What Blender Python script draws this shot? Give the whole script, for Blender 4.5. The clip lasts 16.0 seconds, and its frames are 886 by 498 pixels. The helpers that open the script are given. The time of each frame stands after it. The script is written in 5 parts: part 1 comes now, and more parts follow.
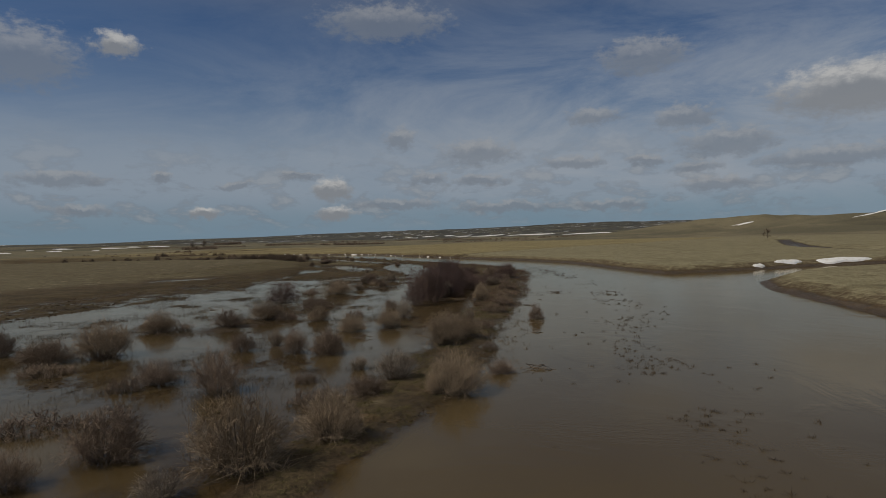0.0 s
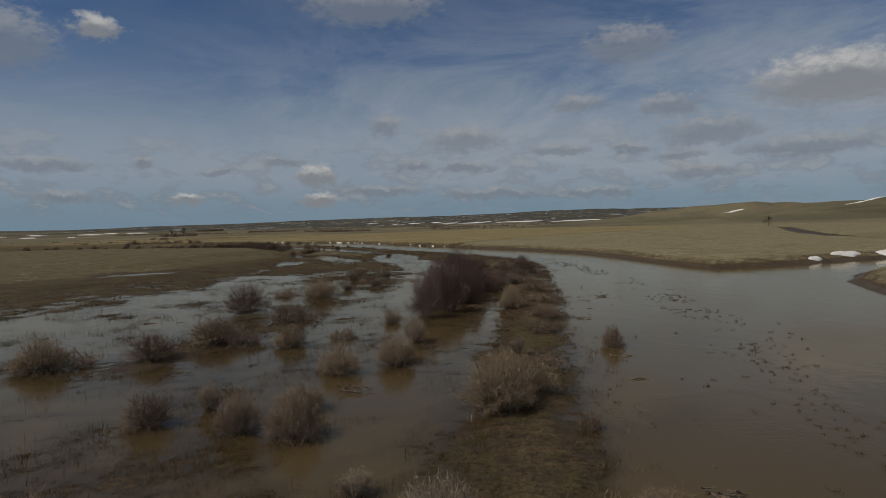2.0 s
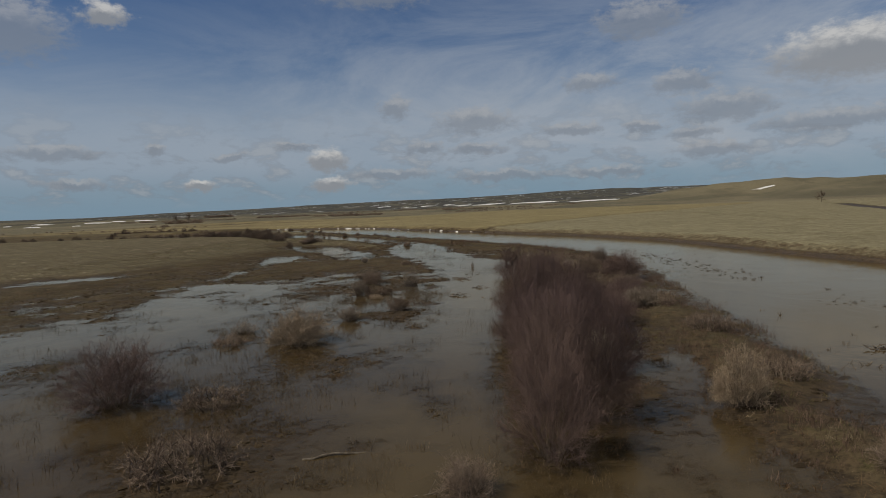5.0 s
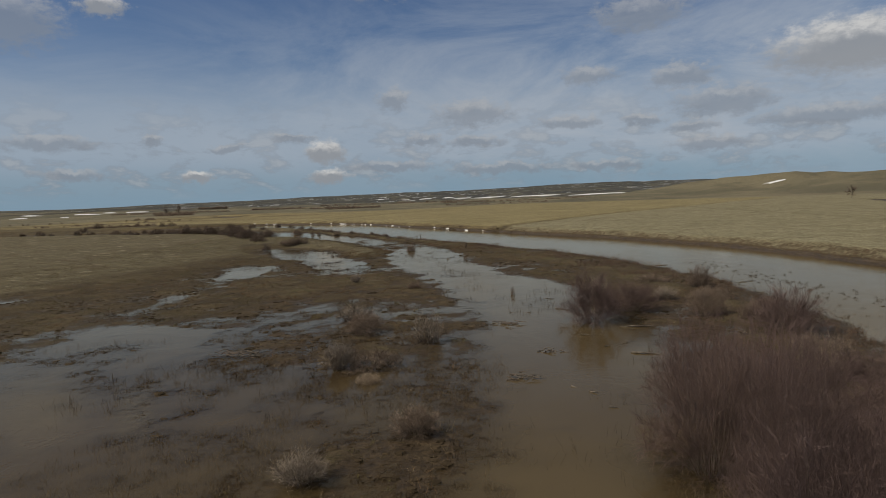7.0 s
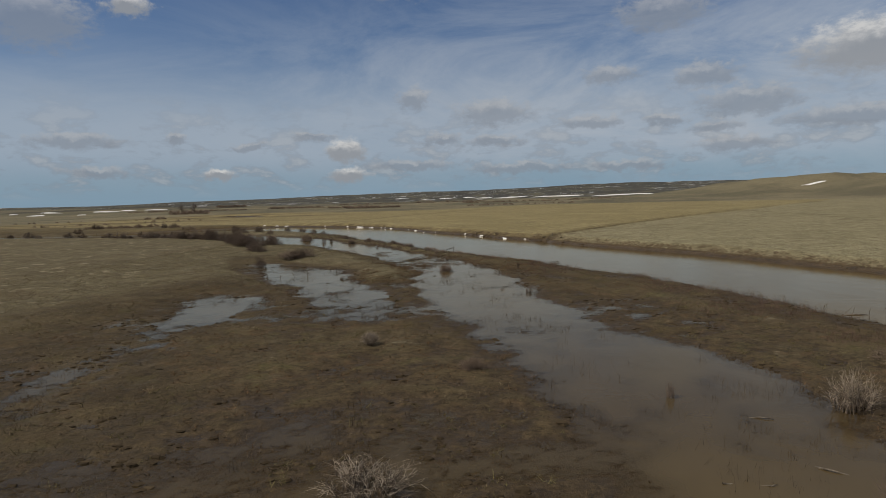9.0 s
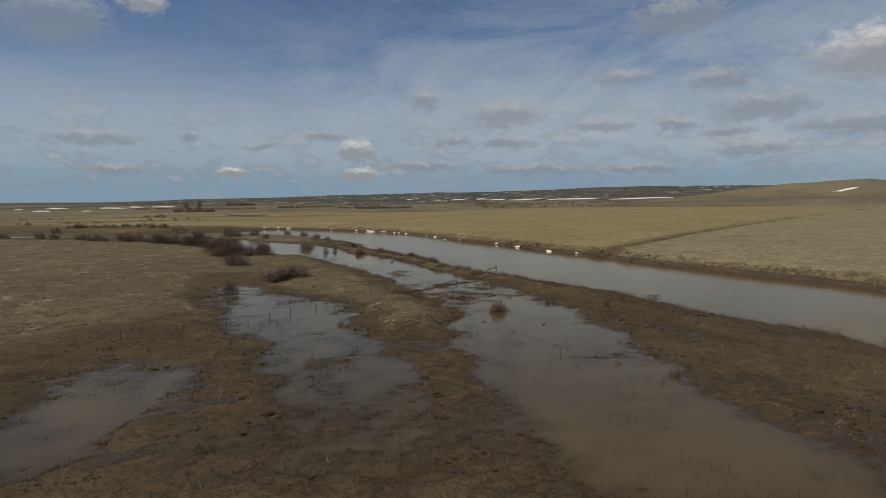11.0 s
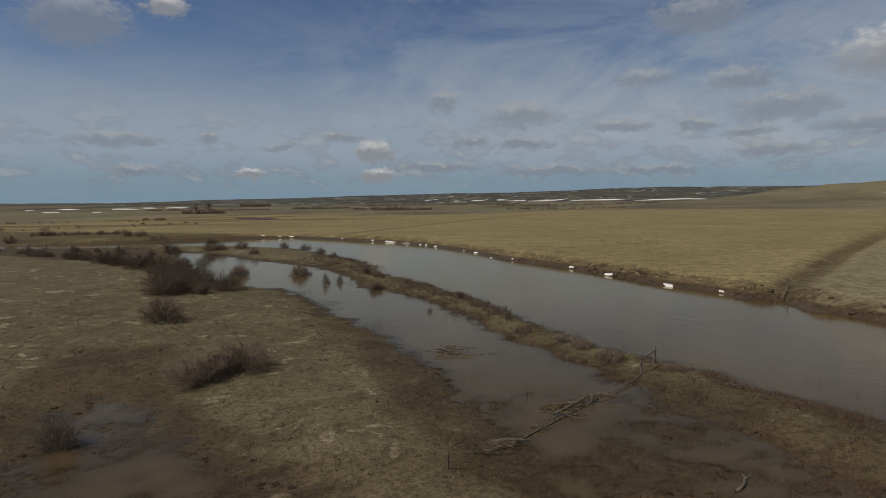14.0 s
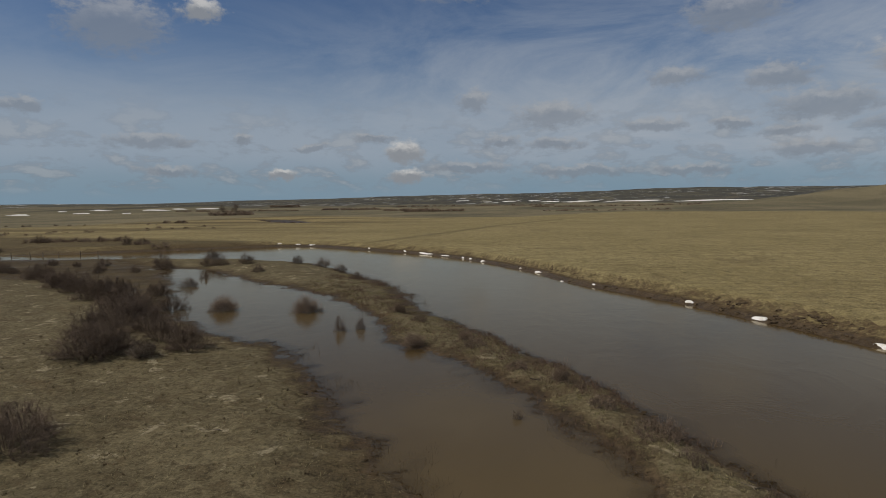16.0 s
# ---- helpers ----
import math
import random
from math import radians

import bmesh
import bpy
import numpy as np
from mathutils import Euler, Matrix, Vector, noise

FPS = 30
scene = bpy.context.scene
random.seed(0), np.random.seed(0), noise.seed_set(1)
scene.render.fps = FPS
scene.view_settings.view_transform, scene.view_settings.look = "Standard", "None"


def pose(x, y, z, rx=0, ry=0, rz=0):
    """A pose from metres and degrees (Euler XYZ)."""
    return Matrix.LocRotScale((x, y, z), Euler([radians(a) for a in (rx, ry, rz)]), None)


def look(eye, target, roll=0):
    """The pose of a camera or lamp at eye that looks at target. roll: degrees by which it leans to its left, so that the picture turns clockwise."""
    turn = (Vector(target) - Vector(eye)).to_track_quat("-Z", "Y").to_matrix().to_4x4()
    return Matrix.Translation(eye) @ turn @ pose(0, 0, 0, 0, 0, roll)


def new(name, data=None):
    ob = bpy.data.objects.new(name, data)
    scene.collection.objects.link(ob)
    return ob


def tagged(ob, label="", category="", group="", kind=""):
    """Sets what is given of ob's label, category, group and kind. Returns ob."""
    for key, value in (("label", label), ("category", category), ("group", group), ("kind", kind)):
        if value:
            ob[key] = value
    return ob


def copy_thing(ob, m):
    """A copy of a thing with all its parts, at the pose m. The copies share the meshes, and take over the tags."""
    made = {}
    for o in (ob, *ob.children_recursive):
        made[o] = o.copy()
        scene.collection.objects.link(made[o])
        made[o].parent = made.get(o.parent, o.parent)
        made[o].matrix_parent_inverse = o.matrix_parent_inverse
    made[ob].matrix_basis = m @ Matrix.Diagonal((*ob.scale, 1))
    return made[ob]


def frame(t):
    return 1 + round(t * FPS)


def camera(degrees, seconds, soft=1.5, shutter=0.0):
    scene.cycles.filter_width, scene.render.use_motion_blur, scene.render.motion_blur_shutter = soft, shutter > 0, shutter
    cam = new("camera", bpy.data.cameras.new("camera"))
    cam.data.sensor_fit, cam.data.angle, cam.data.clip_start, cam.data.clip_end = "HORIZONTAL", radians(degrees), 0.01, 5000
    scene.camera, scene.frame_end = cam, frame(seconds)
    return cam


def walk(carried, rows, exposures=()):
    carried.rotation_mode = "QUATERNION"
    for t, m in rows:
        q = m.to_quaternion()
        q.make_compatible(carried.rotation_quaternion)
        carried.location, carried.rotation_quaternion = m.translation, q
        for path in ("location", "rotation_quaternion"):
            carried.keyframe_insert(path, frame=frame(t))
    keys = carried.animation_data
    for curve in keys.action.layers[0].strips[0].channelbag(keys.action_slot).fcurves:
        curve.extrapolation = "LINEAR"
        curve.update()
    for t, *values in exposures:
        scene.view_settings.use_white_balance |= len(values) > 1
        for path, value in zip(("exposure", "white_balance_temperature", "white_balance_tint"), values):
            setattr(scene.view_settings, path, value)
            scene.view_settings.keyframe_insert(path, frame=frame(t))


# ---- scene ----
cam = camera(71.7, 16.0, soft=0.65)
PATH = [
    (0, (1.609, 1.821, 6.79), (1.508, 3.818, 6.754), -1.6),
    (0.5, (0.624, 5.754, 6.896), (0.534, 7.751, 6.853), -1.4),
    (1, (-0.314, 9.838, 6.999), (-0.394, 11.835, 6.943), -1.3),
    (1.5, (-1.057, 13.965, 6.976), (-1.125, 15.962, 6.907), -1.4),
    (2, (-1.76, 18.178, 6.946), (-1.815, 20.176, 6.866), -1.5),
    (2.5, (-2.499, 22.52, 6.868), (-2.543, 24.518, 6.777), -1.5),
    (3, (-3.278, 26.895, 6.769), (-3.311, 28.893, 6.668), -1.6),
    (3.5, (-4.049, 31.504, 6.703), (-4.064, 33.501, 6.593), -1.8),
    (4, (-4.807, 36.38, 6.64), (-4.822, 38.377, 6.522), -1.7),
    (4.2, (-5.078, 38.534, 6.663), (-5.114, 40.53, 6.54), -1.7),
    (6.3, (-8.486, 61.909, 7.378), (-8.612, 63.899, 7.228), -2.5),
    (6.5, (-8.749, 64.141, 7.429), (-8.878, 66.131, 7.275), -2.3),
    (7, (-9.56, 69.599, 7.48), (-9.649, 71.591, 7.32), -2.1),
    (7.5, (-10.472, 75.225, 7.62), (-10.561, 77.216, 7.46), -2.0),
    (8, (-11.348, 80.782, 7.766), (-11.446, 82.773, 7.603), -1.9),
    (8.5, (-12.396, 86.255, 7.931), (-12.521, 88.245, 7.769), -1.8),
    (9, (-13.491, 92.07, 8.143), (-13.641, 94.058, 7.983), -1.7),
    (9.2, (-13.96, 94.418, 8.194), (-14.119, 96.405, 8.038), -1.6),
    (11.3, (-19.136, 118.713, 8.385), (-19.317, 120.699, 8.229), -0.8),
    (11.5, (-19.643, 120.994, 8.399), (-19.815, 122.981, 8.243), -0.9),
    (12, (-20.873, 126.615, 8.529), (-21.041, 128.602, 8.373), -0.8),
    (12.5, (-22.113, 132.195, 8.685), (-22.277, 134.182, 8.53), -0.9),
    (13, (-23.432, 137.849, 8.841), (-23.586, 139.837, 8.686), -0.9),
    (13.5, (-24.712, 143.49, 8.96), (-24.914, 145.474, 8.805), -0.8),
    (14, (-26.058, 149.221, 9.064), (-26.295, 151.201, 8.911), -0.8),
    (14.5, (-27.486, 154.955, 9.235), (-27.761, 156.93, 9.083), -0.7),
    (15, (-29.025, 160.736, 9.455), (-29.34, 162.705, 9.303), -0.7),
    (15.5, (-30.432, 166.256, 9.558), (-30.765, 168.222, 9.407), -0.8),
    (16, (-31.922, 171.895, 9.734), (-32.254, 173.862, 9.584), -0.8),
]
EXPOSURES = ((0, -0.86), (2, -0.82), (4, -0.68), (6.5, -0.48), (9, -0.41), (11.5, -0.43), (13, -0.54), (14.5, -0.62), (16, -0.60))
walk(cam, [(t, look(eye, aim, lean)) for t, eye, aim, lean in PATH], EXPOSURES)

# ---- world, sun, exposure ----
SUN_DIR = Vector((-0.62, -0.26, 0.74)).normalized()      # towards the sun


def sun_and_sky():
    sun = bpy.data.lights.new("sun", "SUN")
    sun.energy, sun.angle, sun.color = 3.7, radians(0.6), (1.0, 0.90, 0.75)
    ob = new("sun", sun)
    ob.matrix_world = look(SUN_DIR * 300, (0, 0, 0))
    world = bpy.data.worlds.new("prairie_sky")
    scene.world = world
    world.use_nodes = True
    nt = world.node_tree
    nt.nodes.clear()
    N, L = nt.nodes.new, nt.links.new

    def put(sock, v):
        if isinstance(v, bpy.types.NodeSocket):
            L(v, sock)
        else:
            sock.default_value = v

    def math_(op, a, b=0.0, c=0.0, clamp=False):
        n = N("ShaderNodeMath")
        n.operation, n.use_clamp = op, clamp
        for s, v in zip(n.inputs, (a, b, c)):
            put(s, v)
        return n.outputs[0]

    def vec(op, *vals):
        n = N("ShaderNodeVectorMath")
        n.operation = op
        for s, v in zip(n.inputs, vals):
            put(s, v)
        return n.outputs["Value"] if op in ("LENGTH", "DOT_PRODUCT") else n.outputs[0]

    def smooth(v, lo, hi, a=0.0, b=1.0):
        n = N("ShaderNodeMapRange")
        n.interpolation_type = "SMOOTHSTEP"
        for s, x in zip(n.inputs, (v, lo, hi, a, b)):
            put(s, x)
        return n.outputs[0]

    def mix(f, a, b):
        n = N("ShaderNodeMix")
        n.data_type = "RGBA"
        put(n.inputs[0], f), put(n.inputs[6], a), put(n.inputs[7], b)
        return n.outputs[2]

    def noisy(v, scale, detail, rough=0.55, dist=0.0):
        n = N("ShaderNodeTexNoise")
        put(n.inputs["Vector"], v)
        n.inputs["Scale"].default_value, n.inputs["Detail"].default_value = scale, detail
        n.inputs["Roughness"].default_value, n.inputs["Distortion"].default_value = rough, dist
        return n.outputs[0]

    sky = N("ShaderNodeTexSky")
    sky.sky_type, sky.sun_disc = "NISHITA", False
    sky.sun_elevation = math.asin(SUN_DIR.z)
    sky.sun_rotation = math.atan2(SUN_DIR.x, SUN_DIR.y)
    sky.altitude, sky.air_density, sky.dust_density, sky.ozone_density = 900, 1.0, 0.6, 1.6
    way = N("ShaderNodeTexCoord").outputs["Generated"]
    sep = N("ShaderNodeSeparateXYZ")
    L(way, sep.inputs[0])
    az = math_("MULTIPLY", math_("ARCTAN2", sep.outputs[0], sep.outputs[1]), 57.296)
    el = math_("MULTIPLY", math_("ARCSINE", sep.outputs[2]), 57.296)
    com = N("ShaderNodeCombineXYZ")
    L(az, com.inputs[0]), L(el, com.inputs[1])
    flat = com.outputs[0]
    # lumpy edges for the single clouds
    wob = N("ShaderNodeTexNoise")
    L(flat, wob.inputs["Vector"])
    wob.inputs["Scale"].default_value, wob.inputs["Detail"].default_value, wob.inputs["Roughness"].default_value = 0.75, 6, 0.62
    wob2 = vec("MULTIPLY", vec("SUBTRACT", wob.outputs["Color"], (0.5, 0.5, 0.5)), (3.4, 1.5, 0.0))
    warped = vec("ADD", flat, wob2)
    # single fair-weather clouds: azimuth, elevation, half width, half height in degrees, whiteness
    puffs = ((-12.9, 4.7, 1.6, 0.95, 1.0), (-12.6, 2.5, 1.6, 0.6, 1.0), (-6.6, 9.2, 1.3, 1.0, 0.6), (0.7, 7.8, 3.2, 1.1, 0.5),
             (11.2, 10.5, 2.1, 0.8, 0.6), (22.2, 7.4, 3.6, 1.2, 0.45), (18.8, 9.8, 2.4, 1.1, 0.45), (31.5, 10.6, 5.8, 2.0, 0.9),
             (29.5, 5.6, 4.5, 0.8, 0.5), (9.6, 6.6, 2.5, 0.55, 0.4), (15.7, 6.3, 1.8, 0.45, 0.4), (19.8, 5.5, 2.1, 0.5, 0.35),
             (-4.0, 5.6, 1.6, 0.55, 0.4), (0.8, 5.3, 2.4, 0.5, 0.4), (-34.7, 5.5, 3.4, 0.6, 0.4), (-27.2, 5.8, 0.9, 0.35, 0.4))
    puffs2 = ((-21.5, 5.2, 1.3, 0.4, 0.35), (-15.9, 6.0, 1.8, 0.35, 0.35), (-23.9, 2.7, 1.3, 0.45, 0.8), (-33.5, 3.0, 2.1, 0.5, 0.5),
              (-30.4, 16.3, 1.6, 0.9, 0.8), (-7.8, 19.3, 5.3, 1.5, 0.5), (21.1, 4.0, 2.9, 0.6, 0.4), (-7.2, 3.3, 4.0, 0.5, 0.5),
              (3.3, 2.8, 4.5, 0.5, 0.55), (12.5, 2.6, 3.4, 0.45, 0.55), (-37.0, 14.7, 3.6, 2.2, 0.5), (-43.5, 8.0, 1.5, 0.5, 0.4),
              (40.0, 6.0, 5.0, 1.0, 0.5), (47.0, 11.0, 4.0, 1.6, 0.7), (-52.0, 6.0, 4.0, 0.8, 0.5), (15.5, 15.2, 3.4, 1.4, 0.25))
    rag = math_("MULTIPLY", math_("SUBTRACT", noisy(vec("MULTIPLY", flat, (0.9, 1.7, 1.0)), 1.0, 8, 0.62), 0.5), 1.9)

    def cloud_field(rows, fray):
        near = near_up = 9.0
        for a, e, w, h, b in rows:
            k = (1 / w, 1 / h, 0.0)
            near = math_("MINIMUM", near, vec("LENGTH", vec("MULTIPLY_ADD", warped, k, (-a / w, -e / h, 0.0))))
            near_up = math_("MINIMUM", near_up, vec("LENGTH", vec("MULTIPLY_ADD", warped, k, (-a / w, -(e + 0.55 * h) / h, 0.0))))
        body = smooth(math_("MULTIPLY_ADD", rag, fray, near), 1.4, 0.6)
        lit = math_("MULTIPLY", smooth(math_("SUBTRACT", near_up, near), 0.42, -0.40), smooth(rag, 0.35, -0.25, 0.45, 1.0))
        return body, lit

    bright, bright_top = cloud_field([p for p in puffs + puffs2 if p[4] > 0.65], 0.6)
    dull, dull_top = cloud_field([p for p in puffs + puffs2 if p[4] <= 0.65], 0.85)
    # a low field of small flat clouds, and thin high veils
    low_noise = noisy(vec("MULTIPLY", flat, (0.24, 0.58, 1.0)), 1.0, 6, 0.60, 0.2)
    band = math_("MULTIPLY", smooth(el, 0.6, 2.4), smooth(el, 11.0, 4.0))
    low = math_("MULTIPLY", smooth(low_noise, 0.47, 0.60), band)
    veil_noise = noisy(vec("MULTIPLY", flat, (0.055, 0.16, 1.0)), 1.0, 8, 0.66, 0.6)
    veil = math_("MULTIPLY", smooth(veil_noise, 0.30, 0.66), smooth(el, 20.0, 9.0, 0.26, 0.92))
    veil = math_("MULTIPLY", math_("MULTIPLY", veil, smooth(el, 1.5, 5.5, 0.2, 0.78)), smooth(az, -38.0, 20.0, 0.26, 1.15))
    base = N("ShaderNodeMix")
    base.data_type, base.blend_type = "RGBA", "MULTIPLY"
    base.inputs[0].default_value = 1.0
    L(sky.outputs[0], base.inputs[6])
    base.inputs[7].default_value = (0.051, 0.065, 0.082, 1)
    c = mix(smooth(el, 18.0, 6.0, 0.0, 0.62), base.outputs[2], (0.345, 0.43, 0.535, 1))
    c = mix(smooth(el, 4.0, 0.5, 0.0, 0.75), c, (0.245, 0.388, 0.515, 1))
    pale = math_("MULTIPLY", smooth(el, 2.2, 5.0), smooth(el, 12.5, 6.5))
    c = mix(math_("MULTIPLY", pale, 0.5), c, (0.47, 0.545, 0.63, 1))
    c = mix(veil, c, (0.53, 0.58, 0.645, 1))
    low_shade = mix(smooth(low_noise, 0.52, 0.66), (0.27, 0.31, 0.37, 1), (0.50, 0.52, 0.54, 1))
    c = mix(math_("MULTIPLY", low, 0.5), c, low_shade)
    c = mix(math_("MULTIPLY", dull, 0.62), c, mix(dull_top, (0.29, 0.325, 0.38, 1), (0.53, 0.54, 0.555, 1)))
    c = mix(math_("MULTIPLY", bright, 0.88), c, mix(bright_top, (0.36, 0.38, 0.41, 1), (0.80, 0.79, 0.77, 1)))
    # unseen grey overhead sky, added to neutralise blue fill and warm reflections
    c = mix(smooth(el, 18.5, 29.0, 0.0, 0.9), c, (0.37, 0.365, 0.35, 1))
    bg = N("ShaderNodeBackground")
    L(c, bg.inputs[0])
    bg.inputs[1].default_value = 1.0
    L(bg.outputs[0], N("ShaderNodeOutputWorld").inputs[0])


sun_and_sky()

# ---- materials ----


class Mat:
    """A node material under construction."""

    def __init__(self, name):
        self.m = bpy.data.materials.new(name)
        self.m.use_nodes = True
        self.t = self.m.node_tree
        self.b = self.t.nodes["Principled BSDF"]
        self.out = self.t.nodes["Material Output"]

    def node(self, kind, **sets):
        n = self.t.nodes.new(kind)
        for k, v in sets.items():
            s = n.inputs[k]
            if isinstance(v, bpy.types.NodeSocket):
                self.t.links.new(v, s)
            else:
                s.default_value = v
        return n

    def link(self, a, b):
        self.t.links.new(a, b)

    def position(self):
        return self.node("ShaderNodeNewGeometry").outputs["Position"]

    def noise(self, vector, scale, detail=4.0, rough=0.55, dist=0.0):
        return self.node("ShaderNodeTexNoise", Vector=vector, Scale=scale, Detail=detail, Roughness=rough, Distortion=dist).outputs[0]

    def ramp(self, v, lo, hi, a=0.0, b=1.0):
        n = self.t.nodes.new("ShaderNodeMapRange")
        n.interpolation_type = "SMOOTHSTEP"
        for s, x in zip(n.inputs, (v, lo, hi, a, b)):
            if isinstance(x, bpy.types.NodeSocket):
                self.t.links.new(x, s)
            else:
                s.default_value = x
        return n.outputs[0]

    def math(self, op, a, b=0.0):
        n = self.t.nodes.new("ShaderNodeMath")
        n.operation = op
        for s, x in zip(n.inputs, (a, b)):
            if isinstance(x, bpy.types.NodeSocket):
                self.t.links.new(x, s)
            else:
                s.default_value = x
        return n.outputs[0]

    def mix(self, f, a, b, blend="MIX"):
        n = self.t.nodes.new("ShaderNodeMix")
        n.data_type, n.blend_type = "RGBA", blend
        for s, x in ((n.inputs[0], f), (n.inputs[6], a), (n.inputs[7], b)):
            if isinstance(x, bpy.types.NodeSocket):
                self.t.links.new(x, s)
            elif isinstance(x, tuple):
                s.default_value = (*x, 1.0)
            else:
                s.default_value = x
        return n.outputs[2]

    def scaled(self, v, k):
        n = self.t.nodes.new("ShaderNodeVectorMath")
        n.operation = "MULTIPLY"
        self.t.links.new(v, n.inputs[0])
        n.inputs[1].default_value = k
        return n.outputs[0]

    def attribute(self, name):
        n = self.t.nodes.new("ShaderNodeAttribute")
        n.attribute_name = name
        return n.outputs["Fac"]

    def done(self, colour, rough=0.9, bump=None, strength=0.4, distance=0.05, spec=0.2):
        self.link(colour, self.b.inputs["Base Color"]) if isinstance(colour, bpy.types.NodeSocket) else None
        if isinstance(rough, bpy.types.NodeSocket):
            self.link(rough, self.b.inputs["Roughness"])
        else:
            self.b.inputs["Roughness"].default_value = rough
        self.b.inputs["Specular IOR Level"].default_value = spec
        if bump is not None:
            n = self.node("ShaderNodeBump", Height=bump, Strength=strength, Distance=distance)
            self.link(n.outputs[0], self.b.inputs["Normal"])
        return self.m


def ground_material():
    g = Mat("prairie_ground")
    p = g.position()
    sep = g.node("ShaderNodeSeparateXYZ", Vector=p)
    z = sep.outputs[2]
    big, mid = g.noise(p, 0.035, 5, 0.6, 0.4), g.noise(p, 0.22, 6, 0.65, 0.5)
    fine, grain = g.noise(p, 1.6, 6, 0.7), g.noise(p, 9.0, 4, 0.7)
    field, marsh = g.attribute("field"), g.attribute("marsh")
    olive = g.mix(g.ramp(mid, 0.35, 0.68), (0.126, 0.106, 0.064), (0.176, 0.150, 0.092))
    straw = g.mix(g.ramp(big, 0.35, 0.65), (0.335, 0.280, 0.140), (0.398, 0.337, 0.175))
    # faint mower and drill lines across the hay field
    rows = g.noise(g.scaled(p, (0.05, 0.9, 0.0)), 1.0, 3, 0.6)
    straw = g.mix(g.ramp(rows, 0.4, 0.65, 0.0, 0.45), straw, (0.222, 0.182, 0.092))
    grass = g.mix(g.ramp(field, 0.2, 0.8), olive, straw)
    pasture = g.mix(g.ramp(mid, 0.3, 0.7), (0.290, 0.260, 0.160), (0.358, 0.324, 0.205))
    grass = g.mix(g.ramp(field, 1.2, 1.8), grass, pasture)
    blot = g.math("MULTIPLY", g.ramp(g.noise(g.scaled(p, (0.6, 1.0, 1.0)), 0.055, 5, 0.6, 0.4), 0.60, 0.70, 0.0, 0.6), g.ramp(field, 1.2, 1.8))
    grass = g.mix(blot, grass, (0.165, 0.140, 0.078))
    # bleached mats of dead grass
    pale = g.math("MULTIPLY", g.ramp(g.noise(p, 0.5, 8, 0.66, 0.5), 0.598, 0.622), g.ramp(field, 0.9, 0.4))
    grass = g.mix(g.math("MULTIPLY", pale, 0.62), grass, (0.44, 0.39, 0.28))
    tussock = g.ramp(g.noise(p, 1.5, 9, 0.78, 0.3), 0.47, 0.63)
    grass = g.mix(g.math("MULTIPLY", tussock, g.ramp(field, 0.9, 0.4, 0.45, 0.6)), grass, (0.262, 0.226, 0.142))
    dun = g.ramp(g.noise(p, 0.75, 8, 0.72, 0.5), 0.50, 0.62)
    grass = g.mix(g.math("MULTIPLY", dun, g.ramp(field, 0.9, 0.4, 0.4, 0.65)), grass, (0.092, 0.070, 0.040))
    rust = g.ramp(g.noise(p, 0.12, 6, 0.7, 0.6), 0.52, 0.68)
    grass = g.mix(g.math("MULTIPLY", rust, 0.4), grass, (0.128, 0.090, 0.050))
    # broad strips of hay, stubble and brush across the distant flats
    band = g.noise(g.scaled(p, (0.0035, 0.035, 0.0)), 1.0, 4, 0.6, 0.3)
    away = g.math("MULTIPLY", g.ramp(g.attribute("distance"), 210, 420), g.ramp(sep.outputs[0], -60, -130))
    grass = g.mix(g.math("MULTIPLY", g.ramp(band, 0.48, 0.56, 0.0, 0.85), away), grass, (0.150, 0.115, 0.062))
    grass = g.mix(g.math("MULTIPLY", g.ramp(band, 0.44, 0.36, 0.0, 0.4), away), grass, (0.365, 0.285, 0.145))
    # wet sedge and mud, by how high the ground stands above the flood
    level = g.math("ADD", z, g.math("MULTIPLY", g.math("SUBTRACT", fine, 0.5), 0.30))
    level = g.math("ADD", level, g.math("MULTIPLY", g.math("SUBTRACT", mid, 0.5), 0.25))
    level = g.math("SUBTRACT", level, g.math("MULTIPLY", g.math("MINIMUM", field, 1.0), 0.30))
    mud = g.mix(g.ramp(fine, 0.35, 0.65), (0.052, 0.037, 0.023), (0.095, 0.068, 0.041))
    sedge = g.mix(g.ramp(mid, 0.35, 0.65), (0.070, 0.053, 0.031), (0.122, 0.094, 0.053))
    # the sedge turns rusty, olive and bleached in patches
    tone = g.noise(p, 0.55, 7, 0.7, 0.4)
    sedge = g.mix(g.ramp(tone, 0.54, 0.66, 0.0, 0.8), sedge, (0.150, 0.094, 0.052))
    sedge = g.mix(g.ramp(tone, 0.46, 0.36, 0.0, 0.8), sedge, (0.112, 0.100, 0.044))
    sedge = g.mix(g.ramp(g.noise(p, 2.4, 8, 0.78, 0.4), 0.56, 0.66, 0.0, 0.7), sedge, (0.215, 0.168, 0.100))
    low = g.mix(g.ramp(level, -0.02, 0.24), mud, sedge)
    c = g.mix(g.ramp(level, 0.05, 0.24), low, grass)
    c = g.mix(g.math("MULTIPLY", g.ramp(marsh, 0.1, 0.9), g.ramp(mid, 0.25, 0.6)), c, low)
    c = g.mix(g.math("MULTIPLY", g.attribute("soaked"), g.ramp(fine, 0.30, 0.5, 0.6, 0.95)), c, g.mix(g.ramp(mid, 0.35, 0.65), g.mix(0.35, (0.062, 0.046, 0.028), sedge), g.mix(0.5, (0.105, 0.080, 0.046), sedge)))
    c = g.mix(g.math("MULTIPLY", g.attribute("drain"), g.ramp(fine, 0.25, 0.6, 0.5, 1.0)), c, (0.100, 0.078, 0.042))
